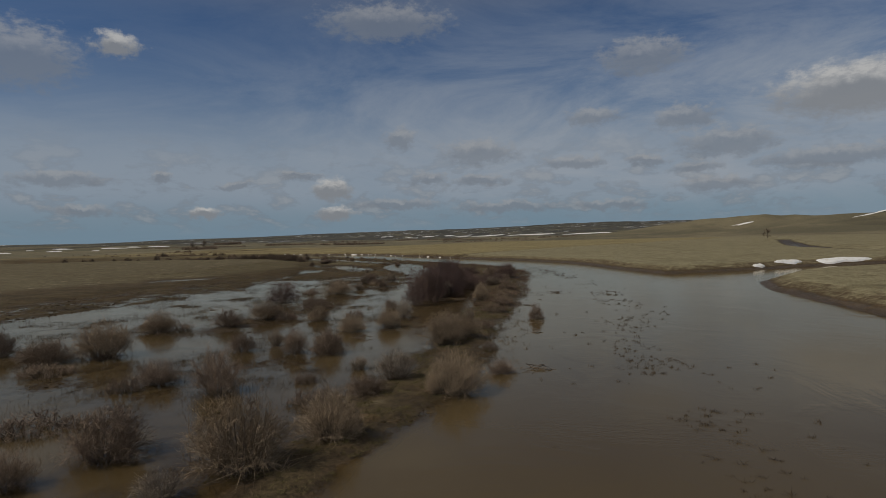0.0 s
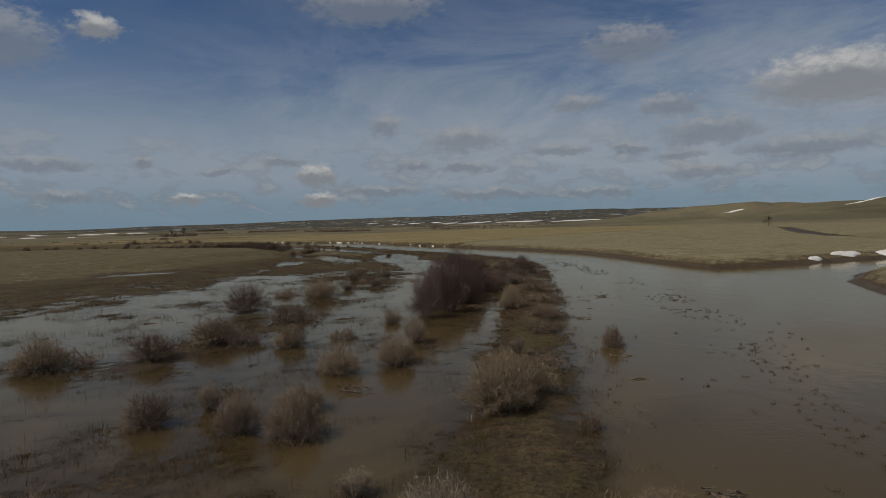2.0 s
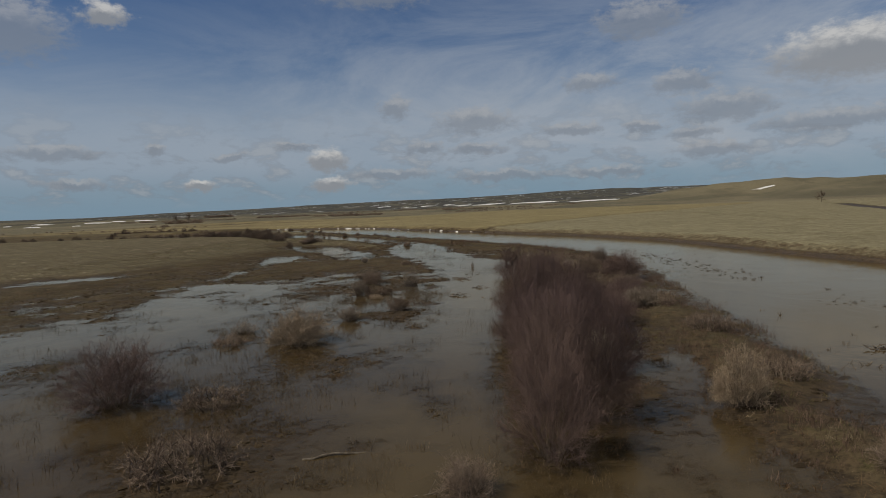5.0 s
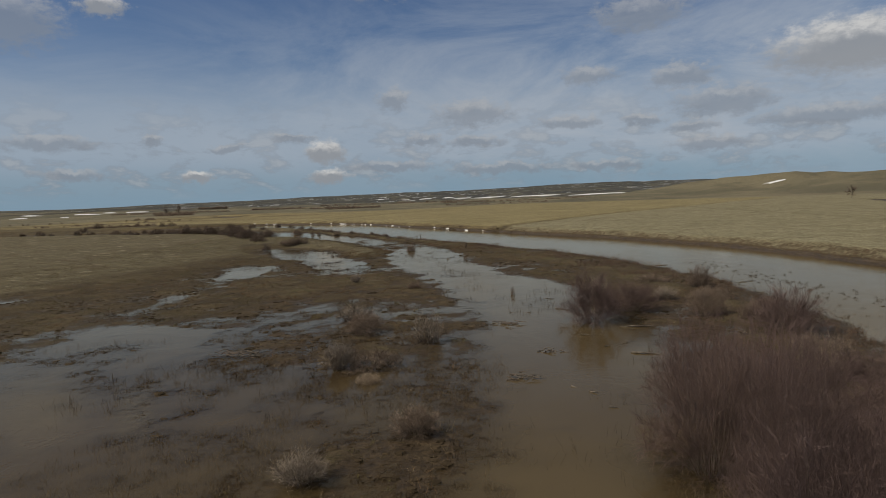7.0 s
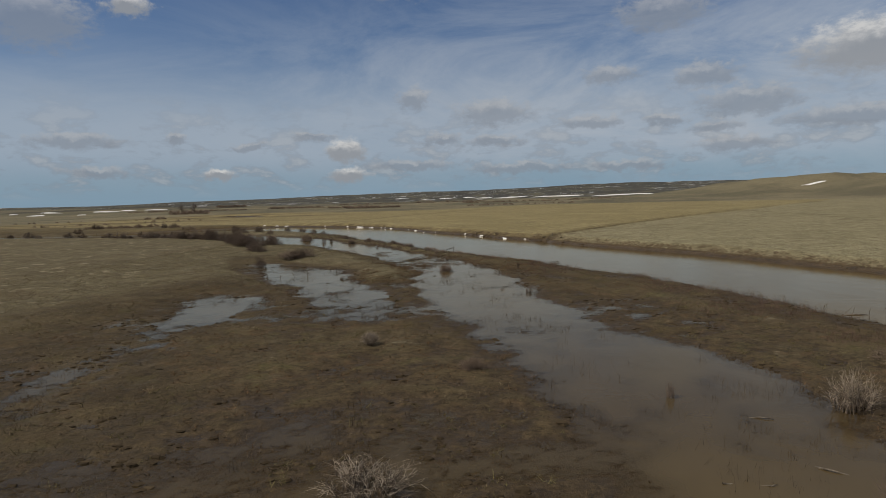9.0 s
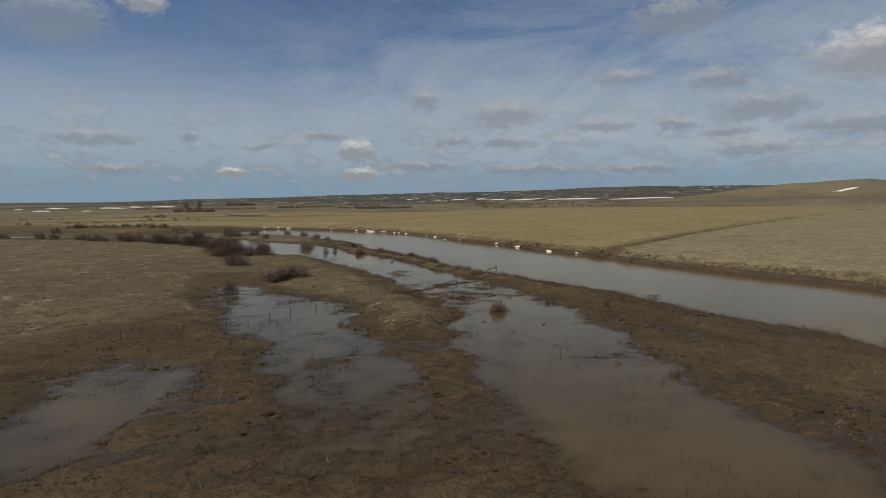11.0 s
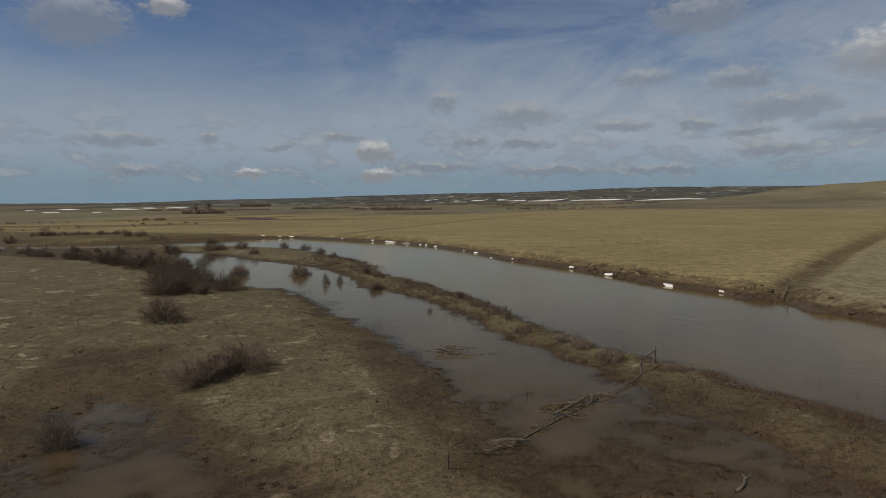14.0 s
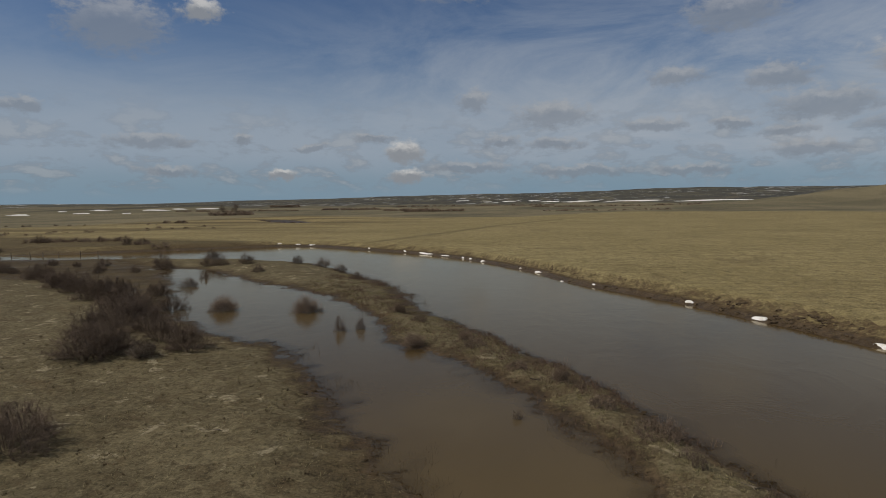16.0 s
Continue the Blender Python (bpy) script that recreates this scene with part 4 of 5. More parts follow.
TEMPLATES, COUNT = {}, {}
KINDS = {
    "tan": dict(tint="tan", label="bare tan willow bush with dense fine twigs in flood water", stems=100, boughs=340, twigs=5600, size=0.36, flare=0.50, fine=0.74),
    "grey": dict(tint="grey", label="bare grey willow bush with pale brittle stems", stems=70, boughs=380, twigs=2400, lean=1.2, half=0.58, flare=0.36),
    "brown": dict(tint="brown", label="bare brown willow bush with its foot in water", stems=84, boughs=300, twigs=4700, size=0.36, flare=0.50, fine=0.74),
    "low": dict(tint="brown", label="low spreading brown willow scrub", stems=80, boughs=360, twigs=2300, lean=1.45, foot=0.75, half=1.3, size=0.36, flare=0.6),
    "purple": dict(tint="purple", label="tall purple-red leafless willow thicket", stems=80, boughs=900, twigs=8000, lean=1.4, foot=0.12, half=0.60, size=0.30,
                   flare=0.44, lift=0.10, fine=0.36),
    "dark": dict(tint="dark", label="dark leafless bush on the river bank", stems=60, boughs=300, twigs=3800, lean=1.5, foot=0.30, half=0.75, size=0.30, flare=0.55, lift=0.0, fine=0.65),
    "brittle": dict(tint="grey", label="dead brittle willow with pale broken stems", stems=74, boughs=190, twigs=520, lean=1.25, foot=0.45, half=0.62, size=0.34, flare=0.40, fine=1.15),
    "tuft": dict(tint="dark", label="small dark tuft of drowned stems", stems=44, boughs=80, twigs=160, lean=0.6, foot=0.5, half=0.45, size=0.25, fine=1.6),
}
CALLED = {"low": "willow_scrub", "dark": "dark_bush", "tuft": "drowned_tuft"}


def plant(kind, x, y, width, tall, sink=0.05):
    """One shrub of a kind, tall metres high and about width wide."""
    n = COUNT.get(kind, 0)
    COUNT[kind] = n + 1
    rng = random.Random(1000 * n + len(kind))
    k, tall = width * (1.4 if kind == "dark" else 1.18), tall * (1.1 if kind == "dark" else 1.0)
    m = (Matrix.Translation((x, y, max(height(x, y), -0.35) - sink)) @ Matrix.Rotation(rng.uniform(0, 6.28), 4, "Z")
         @ Matrix.Diagonal((k, k * rng.uniform(0.85, 1.1), tall, 1)))
    variant = (kind, n % 3)
    if variant not in TEMPLATES:
        ob = TEMPLATES[variant] = shrub(CALLED.get(kind, "willow_bush"), 100 * len(TEMPLATES) + 7, **KINDS[kind])
        ob.matrix_basis = m
        return ob
    first = TEMPLATES[variant]
    keep = first.matrix_basis.copy()
    first.matrix_basis = Matrix()
    ob = copy_thing(first, m)
    first.matrix_basis = keep
    return ob


for group in (WILLOWS, WILLOWS_2, WILLOWS_3, THICKET, MARSH_BUSHES, PENINSULA, PENINSULA_2, LEVEE_BRUSH, LEVEE_BRUSH_2, BANK_BRUSH, TUFTS, THICKET_2, OLD_CHANNEL, STRIP_BRUSH):
    for row in group:
        plant(*row)

# ---- far scrub and trees ----


def scrub_belt(label, x, y, length, deep, tall, turn, n, seed):
    """A belt of low bushes too far off to tell apart."""
    rng = np.random.default_rng(seed)
    a = rng.uniform(-0.5, 0.5, n) * length
    b = rng.normal(0, 0.5, n) * deep
    cx = x + a * math.cos(turn) - b * math.sin(turn)
    cy = y + a * math.sin(turn) + b * math.cos(turn)
    cz = land(cx, cy)[0]
    h = tall * rng.uniform(0.25, 1.0, n) ** 1.2
    m = 60
    az, up = rng.uniform(0, 6.28, (n, m)), rng.uniform(0.0, 1.0, (n, m))
    lean = 1.3 * np.sqrt(rng.uniform(0, 1, (n, m)))
    base = np.stack([cx, cy, cz - 0.1], -1)[:, None] + np.stack([np.cos(az) * 0.55 * up, np.sin(az) * 0.55 * up, (1 - up) * 0.4], -1) * h[:, None, None]
    tip = base + np.stack([np.cos(az) * np.sin(lean), np.sin(az) * np.sin(lean), np.cos(lean)], -1) * (h[:, None] * rng.uniform(0.4, 0.65, (n, m)))[:, :, None]
    p = np.stack([base, tip], 2).reshape(-1, 2, 3)
    rad = np.stack([np.repeat(h * 0.022, m), np.zeros(n * m)], -1)
    v, f = tubes(p, rad)
    return tagged(part("far_scrub", v.tolist(), f, TWIGS["brown"]), label, "scrub", kind="stuff")


BELTS = (("dark cottonwood clump far across the prairie", -303, 671, 34, 9, 6.5, 0.3, 40), ("dark scrub belt along the old channel", -148, 309, 24, 4, 2.3, 0.3, 44),
         ("dark scrub on the far meadow", -222, 461, 12, 3, 3.2, 0.2, 12), ("distant dark scrub line", -140, 770, 60, 10, 4, 0.1, 50),
         ("distant brush below the hills", -280, 940, 80, 14, 4.5, 0.1, 60), ("distant brush by the far bend", -180, 845, 60, 10, 4.5, 0.0, 50),
         ("distant brush on the far flat", 20, 725, 110, 14, 3.0, 0.0, 34), ("far cottonwoods by the river", -487, 1199, 50, 10, 7, 0.2, 40))
BELTS_2 = (("dark scrub by the far water", -174, 487, 26, 3, 2.2, 0.1, 22), ("low scrub on the far meadow", -196, 345, 30, 14, 1.8, 0.4, 16),
           ("low scrub dotted over the flat", -176, 395, 40, 24, 1.8, 0.2, 14), ("brush along the far bank", -118, 296, 14, 2, 1.7, -0.3, 14),
           ("low scrub dotted along a ditch", -260, 430, 90, 6, 1.7, 0.25, 22), ("brush line on the distant flat", -420, 900, 160, 12, 4, 0.1, 60),
           ("brush line below the ridge", 60, 1000, 220, 20, 4, -0.1, 60), ("brush line under the snowy ridge", -150, 1150, 260, 24, 4.5, 0.0, 70))
for i, row in enumerate(BELTS + BELTS_2):
    label, x, y, length, deep, tall, turn, n = row
    scrub_belt(label, x, y, length, deep, tall * (1.15 if y > 700 else 1.0), turn, int(n * 1.7) if y > 700 else n, seed=300 + i)


def bare_tree(x, y, tall, seed, label):
    rng = np.random.default_rng(seed)
    root = new("bare_tree")
    t = np.linspace(0, 1, 7)
    trunk = np.stack([0.04 * np.sin(3 * t), 0.03 * np.cos(2 * t), t * 0.62], -1)[None]
    v, f = tubes(trunk, np.linspace(0.032, 0.014, 7)[None], 7)
    part("trunk", v.tolist(), f, POST, root)
    limbs = side_shoots(rng, trunk, 16, 0.55, 0.75, 0.35, 6, None, 0.35)
    boughs = side_shoots(rng, limbs, 110, 0.28, 0.5, 0.2, 4, None, 0.25)
    fine_ = side_shoots(rng, boughs, 700, 0.16, 0.5, 0.15, 2, None, 0.1)
    v, f = tubes(limbs, np.linspace(0.013, 0.004, 6)[None] * np.ones((16, 1)), 4)
    w, g = tubes(boughs, np.array([[0.006, 0.005, 0.004, 0.0]]) * np.ones((110, 1)))
    u, e = tubes(fine_, np.array([[0.005, 0.0]]) * np.ones((700, 1)))
    faces = f + [tuple(q + len(v) for q in a) for a in g] + [tuple(q + len(v) + len(w) for q in a) for a in e]
    part("crown", v.tolist() + w.tolist() + u.tolist(), faces, TWIGS["dark"], root)
    root.matrix_basis = Matrix.Translation((x, y, height(x, y) - 0.1)) @ Matrix.Diagonal((tall, tall, tall, 1))
    return tagged(root, label, "tree")


bare_tree(176, 376, 5.6, 5, "lone leafless tree on the pasture below the hill")
bare_tree(-296, 664, 9.0, 6, "leafless cottonwood in a distant clump")
bare_tree(-314, 676, 8.0, 7, "leafless cottonwood in a distant clump")

# ---- snow ----


def snow_drift(x, y, long_, wide, thick, turn, seed):
    """A low melting drift with an uneven rim that lies on the ground."""
    rng = np.random.default_rng(seed)
    rings, around = 7, 40
    ang = np.linspace(0, 2 * np.pi, around, endpoint=False)
    rim = 1 + 0.16 * np.sin(2 * ang + rng.uniform(0, 6)) + 0.12 * np.sin(3 * ang + rng.uniform(0, 6)) + 0.10 * np.sin(5 * ang + rng.uniform(0, 6)) + rng.normal(0, 0.05, around)
    r = np.linspace(0, 1, rings + 1)[1:]
    px = (r[:, None] * rim[None] * np.cos(ang)).ravel() * long_ / 2
    u = 2 * px / long_
    bend, lobe, wild = rng.uniform(0, 6), rng.uniform(0, 6), 1.0 if math.hypot(x, y) > 400 else 0.2
    py = (r[:, None] * rim[None] * np.sin(ang)).ravel() * wide / 2 * (1 + wild * (0.35 * np.sin(4.2 * u + lobe) - 0.25)) + 0.42 * wild * wide * np.sin(2.6 * u + bend) * np.abs(u)
    wx, wy = x + px * math.cos(turn) - py * math.sin(turn), y + px * math.sin(turn) + py * math.cos(turn)
    dome = (thick * np.sqrt(np.clip(1 - r ** 2.2, 0, 1)))[:, None] * (1 + 0.25 * rng.normal(0, 1, (rings, around)).clip(-1, 1) * 0.5)
    wz = land(wx, wy)[0] + dome.ravel() - np.repeat((r > 0.99) * 0.05 * thick + 0.0, around)
    verts = [(x, y, height(x, y) + thick)] + list(zip(wx, wy, wz))
    faces = [(0, 1 + i, 1 + (i + 1) % around) for i in range(around)]
    for j in range(rings - 1):
        a, b = 1 + j * around, 1 + (j + 1) * around
        faces += [(a + i, b + i, b + (i + 1) % around, a + (i + 1) % around) for i in range(around)]
    ob = part("snow_drift", verts, faces, SNOW, smooth=True)
    far_off = math.hypot(x, y) > 400
    return tagged(ob, "long white snow bank on a distant hillside" if far_off else "small melting white snow drift on the muddy river bank", "snow",
                  "snow banks on the hills" if far_off else "snow drifts on the bank")


BANK_SNOW = ((-10.4, 214.7, 1.7, 0.8, 0.26, -1.0), (-15.1, 223.8, 1.5, 0.8, 0.28, -1.05), (-18.8, 231.4, 1.0, 0.6, 0.26, -1.0), (-6.6, 210.1, 0.7, 0.35, 0.14, -1.0),
             (-26.6, 243.0, 0.6, 0.35, 0.16, -1.0), (-30.1, 247.4, 0.9, 0.45, 0.2, -1.0), (-33.0, 256.2, 1.5, 0.7, 0.26, -0.9), (-35.6, 260.6, 0.6, 0.4, 0.16, -0.9),
             (-42.2, 271.4, 1.2, 0.6, 0.28, -0.8), (-44.6, 275.0, 0.8, 0.45, 0.22, -0.8), (-46.2, 277.2, 0.9, 0.5, 0.24, -0.8), (-49.8, 281.0, 3.0, 0.6, 0.2, -0.8),
             (-54.6, 285.8, 4.2, 0.8, 0.28, -0.75), (-59.6, 290.2, 1.0, 0.6, 0.25, -0.7))
BANK_SNOW_2 = ((-69.0, 297.4, 1.0, 0.6, 0.22, -0.5), (-86.0, 308.2, 2.2, 0.8, 0.3, -0.2), (-89.6, 308.6, 1.2, 0.6, 0.25, 0.0), (-94.2, 308.6, 1.3, 0.7, 0.3, 0.2), (50.2, 109.2, 2.4, 1.4, 0.3, 0.4),
               (57.4, 113.6, 5.6, 1.8, 0.34, 0.35), (68.4, 116.6, 10.0, 2.4, 0.40, 0.25), (80.0, 119.4, 4.0, 1.6, 0.4, 0.2))
HILL_SNOW = ((-617, 776, 32, 16, 0.5, 0.1), (-673, 901, 10, 8, 0.5, 0.1), (-581, 829, 20, 14, 0.5, 0.2), (-663, 961, 36, 14, 0.6, -0.3), (-592, 983, 46, 14, 0.6, -0.2),
             (-527, 835, 9, 6, 0.4, 0.0), (-590, 1040, 30, 14, 0.6, 0.0), (-555, 1060, 36, 14, 0.6, 0.35), (346, 785, 54, 7, 0.5, 0.14), (436, 695, 48, 7, 0.5, 0.1),
             (-110, 1500, 30, 26, 0.8, 0.5), (-60, 1490, 26, 20, 0.8, 0.6), (-20, 1440, 40, 24, 0.8, 0.5), (40, 1400, 66, 20, 0.8, 0.2))
HILL_SNOW_2 = ((130, 1350, 96, 20, 0.9, 0.0), (250, 1270, 120, 20, 0.9, -0.1), (-160, 1540, 24, 18, 0.7, 0.3), (330, 1230, 24, 12, 0.7, 0.0), (-230, 1620, 30, 18, 0.7, 0.2))
for i, (x, y, long_, wide, thick, turn) in enumerate(BANK_SNOW + BANK_SNOW_2):
    near = 0.62 if x < 0 else 1.0
    snow_drift(x, y, long_ * (0.9 if x < 0 else 1.0), wide * near, thick * near, turn, seed=500 + i)
for i, row in enumerate(HILL_SNOW + HILL_SNOW_2):
    x, y, long_, wide, thick, turn = row
    swell = 1.9 if x < -500 else 1.5
    snow_drift(x, y, long_, wide * 1.3, thick * swell, turn, seed=560 + i)

# ---- fence across the flood ----


def fence_place(s):
    return -18.0 + 0.566 * s, 183.6 + 0.824 * s


def peg(name, foot, top, radius, material, parent, seed, sides=7):
    """A rough round pole from foot to top, slightly crooked, with a worn end."""
    rng = np.random.default_rng(seed)
    k = 7
    t = np.array((0, 0.2, 0.4, 0.6, 0.8, 0.985, 1.0))
    a, b = np.array(foot, float), np.array(top, float)
    p = a + (b - a) * t[:, None] + rng.normal(0, radius * 0.22, (k, 3)) * (t * (1 - t) * 4)[:, None]
    rad = radius * (1.08 - 0.25 * t) * rng.uniform(0.92, 1.08, k)
    rad[-2] *= 0.9
    v, f = tubes(p[None], rad[None], sides)
    v[-1] += (b - a) / np.linalg.norm(b - a) * radius * 0.1
    return part(name, v.tolist(), f, material, parent)


def old_fence():
    root = new("old_fence")
    tops = []
    rows = ((-41, 0.85, 0.032), (-37, 0.8, 0.032), (-34, 0.85, 0.036), (-32.2, 0.7, 0.03), (-30.4, 0.8, 0.032), (-28.6, 0.95, 0.032), (-26.2, 0.9, 0.036), (-24.2, 0.85, 0.036),
            (-22.2, 0.8, 0.032), (-18.2, 0.7, 0.036), (-8.3, 0.85, 0.06), (-4.6, 0.55, 0.032), (-3.0, 0.95, 0.05), (-1.2, 1.25, 0.07), (29, 0.9, 0.06))
    for i, (s, tall, radius) in enumerate(rows):
        x, y = fence_place(s)
        rng = random.Random(i)
        z = height(x, y)
        lean = (rng.uniform(-0.08, 0.08), rng.uniform(-0.08, 0.08))
        tops.append((x + lean[0], y + lean[1], max(z, -0.3) + tall * 0.78))
        peg("post", (x, y, z - 0.4), tops[-1], radius, POST, root, 700 + i)
    # leaning braces at the two corner posts
    peg("rail", (tops[12][0], tops[12][1] - 0.1, tops[12][2] - 0.03), (tops[13][0] + 0.09, tops[13][1], tops[13][2] - 0.18), 0.05, DRIFT, root, 731)
    x, y = fence_place(27)
    peg("rail", (x - 0.5, y - 0.9, height(x, y) + 0.05), (tops[14][0], tops[14][1], tops[14][2] - 0.3), 0.06, DRIFT, root, 732)
    # a rail floated loose in the side channel
    a, b = fence_place(-17.5), fence_place(-6.5)
    peg("rail", (a[0], a[1], 0.02), (b[0], b[1], 0.06), 0.028, POST, root, 733)
    a, b = fence_place(-7.2), fence_place(-0.6)
    peg("rail", (a[0] + 0.2, a[1], 0.06), (b[0] + 0.2, b[1], 0.30), 0.028, POST, root, 735)
    a, b = fence_place(-10.8), fence_place(-8.6)
    peg("rail", (a[0] - 0.4, a[1], 0.10), (b[0], b[1], 0.4), 0.05, DRIFT, root, 734)
    for i in range(9):
        for drop in (0.12, 0.42):
            p, q = np.array(tops[i]) - (0, 0, drop), np.array(tops[i + 1]) - (0, 0, drop)
            t = np.linspace(0, 1, 8)
            line = p + (q - p) * t[:, None]
            line[:, 2] -= 0.18 * 4 * t * (1 - t) * (0.6 + 0.4 * (i % 3))
            v, f = tubes(line[None], np.full((1, 8), 0.0035))
            part("wire", v.tolist(), f, POST, root)
    return tagged(root, "old leaning wooden fence with slack wire, partly drowned", "fence")


old_fence()

# clods that fell from the cut bank
rng = np.random.default_rng(91)
clod_y = np.concatenate([rng.uniform(186, 262, 70), rng.normal(221, 1.6, 70), rng.normal(206, 1.8, 40), rng.normal(229, 2.0, 30)])
clod_x = np.interp(clod_y, [p[1] for p in RIVER_RIGHT[::-1] if p[1] > 120 and p[0] < 20 and p[0] > -62], [p[0] for p in RIVER_RIGHT[::-1] if p[1] > 120 and p[0] < 20 and p[0] > -62])
clod_x = clod_x + rng.uniform(0.1, 2.6, len(clod_y))
verts, faces = [], []
for cx, cy, cz in zip(clod_x, clod_y, land(clod_x, clod_y)[0]):
    size = 0.07 + 0.26 * rng.uniform(0, 1) ** 2.5
    bm = bmesh.new()
    bmesh.ops.create_icosphere(bm, subdivisions=1, radius=size)
    n0 = len(verts)
    verts += [(cx + v.co.x * rng.uniform(0.8, 1.5), cy + v.co.y * rng.uniform(0.7, 1.3), cz + v.co.z * rng.uniform(0.4, 0.8)) for v in bm.verts]
    faces += [tuple(v.index + n0 for v in f.verts) for f in bm.faces]
    bm.free()
tagged(part("bank_clods", verts, faces, SOIL), "dark clods of soil slumped from the cut bank", "soil", kind="stuff")

# far posts standing in the bend
for i, (x, y) in enumerate(((-134.5, 279.5), (-132.0, 280.0), (-129.0, 280.7), (-125.0, 281.8), (-122.0, 283.0), (-138, 278.6))):
    ob = peg("fence_post", (x, y, height(x, y) - 0.3), (x, y + 0.05, 1.0), 0.09, POST, None, 760 + i)
    tagged(ob, "dark wooden post standing in the flooded bend", "post", "posts in the far bend")

# ---- driftwood ----


def drift_log(x, y, length, turn, thick, seed, stubs=3):
    rng = np.random.default_rng(seed)
    k = 9
    t = np.linspace(-0.5, 0.5, k)
    sway = np.cumsum(rng.normal(0, 0.035, k)) * length
    z0 = max(height(x, y), -0.02)
    z = z0 + thick * 0.4 + 0.05 * np.sin(t * 5 + rng.uniform(0, 6))
    p = np.stack([x + t * length * math.cos(turn) - sway * math.sin(turn), y + t * length * math.sin(turn) + sway * math.cos(turn), z], -1)
    v, f = tubes(p[None], (thick * np.linspace(1, 0.45, k) * rng.uniform(0.85, 1.15, k))[None], 7)
    root = part("drift_log", v.tolist(), f, DRIFT, None, smooth=True)
    if stubs:
        b = side_shoots(rng, p[None], stubs, length * 0.32, 0.8, 0.15, 5, None, 0.15)
        for one in b:
            v, f = tubes(one[None], (thick * np.linspace(0.4, 0.12, 5))[None], 5)
            part("branch", v.tolist(), f, DRIFT, root)
    return tagged(root, "weathered grey driftwood log stranded in the flood", "log", "driftwood logs")


LOGS = ((-24.3, 63.9, 3.0, 0.2, 0.06, 4), (-10.2, 64.1, 2.3, 0.1, 0.06, 2), (-15.3, 47.8, 1.1, 0.3, 0.05, 1), (-14.2, 51.6, 0.9, 0.7, 0.04, 1), (5.8, 44.7, 1.0, -0.1, 0.07, 2),
        (4.0, 43.3, 0.7, 0.2, 0.05, 1), (7.8, 66.8, 1.9, 0.0, 0.05, 2), (6.4, 49.6, 1.2, -0.3, 0.08, 3), (-5.3, 92.9, 1.3, -0.8, 0.06, 1), (-8.2, 61.5, 1.6, 0.3, 0.05, 3),
        (0.0, 103.9, 2.6, -0.15, 0.07, 3), (-3.2, 102.3, 1.2, 0.2, 0.06, 2))
LOGS_2 = ((-26.8, 171.3, 2.8, 0.45, 0.13, 1), (-23.1, 176.6, 1.6, 0.32, 0.10, 0), (-19.0, 169.2, 1.6, 1.1, 0.09, 3), (9.1, 132.4, 3.2, 0.1, 0.08, 3), (-4.1, 114.3, 1.3, -0.4, 0.05, 0), (-6.4, 109.1, 1.5, 0.0, 0.05, 2), (-2.4, 99.9, 1.6, 0.5, 0.06, 4), (-1.3, 97.8, 2.0, -0.5, 0.07, 4),
          (-4.4, 161.5, 2.8, -0.1, 0.09, 3), (-19.6, 157.1, 0.8, 0.3, 0.06, 0), (-15.0, 156.5, 1.2, 0.6, 0.05, 2), (-20.9, 186.7, 2.5, -0.25, 0.07, 1),
          (-25.4, 193.6, 1.6, -0.6, 0.10, 2), (-45.7, 194.8, 1.1, -0.15, 0.045, 0), (12.0, 119.4, 3.4, 0.05, 0.05, 6), (-3.6, 110.0, 1.1, -0.6, 0.05, 2), (-4.5, 90.7, 0.8, -0.4, 0.035, 0))
for i, (x, y, length, turn, thick, stubs) in enumerate(LOGS + LOGS_2):
    drift_log(x, y, length, turn, thick * 0.72, 800 + i, stubs)


def brush_pile(x, y, wide, tall, n, seed):
    """A raft of sticks and matted stems."""
    rng = np.random.default_rng(seed)
    root = new("brush_pile")
    root.location = (x, y, max(height(x, y), -0.02))
    for i in range(n):
        a = rng.normal(0, 0.5)
        c = np.array([rng.normal(0, 0.25) * wide, rng.normal(0, 0.14) * wide, rng.uniform(0, 1) * tall * 0.6])
        d = np.array([math.cos(a), math.sin(a), rng.normal(0, 0.10)]) * wide * rng.uniform(0.12, 0.30)
        t = np.linspace(-1, 1, 5)
        p = c + d * t[:, None] + rng.normal(0, 0.02 * wide, (5, 3))
        p[:, 2] = np.maximum(p[:, 2], 0.01)
        v, f = tubes(p[None], (rng.uniform(0.012, 0.035) * np.linspace(1, 0.4, 5))[None], 5)
        part("stick", v.tolist(), f, DRIFT if i % 2 else STEM, root)
    return tagged(root, "heap of broken grey sticks caught by the flood", "brush pile", "brush piles")


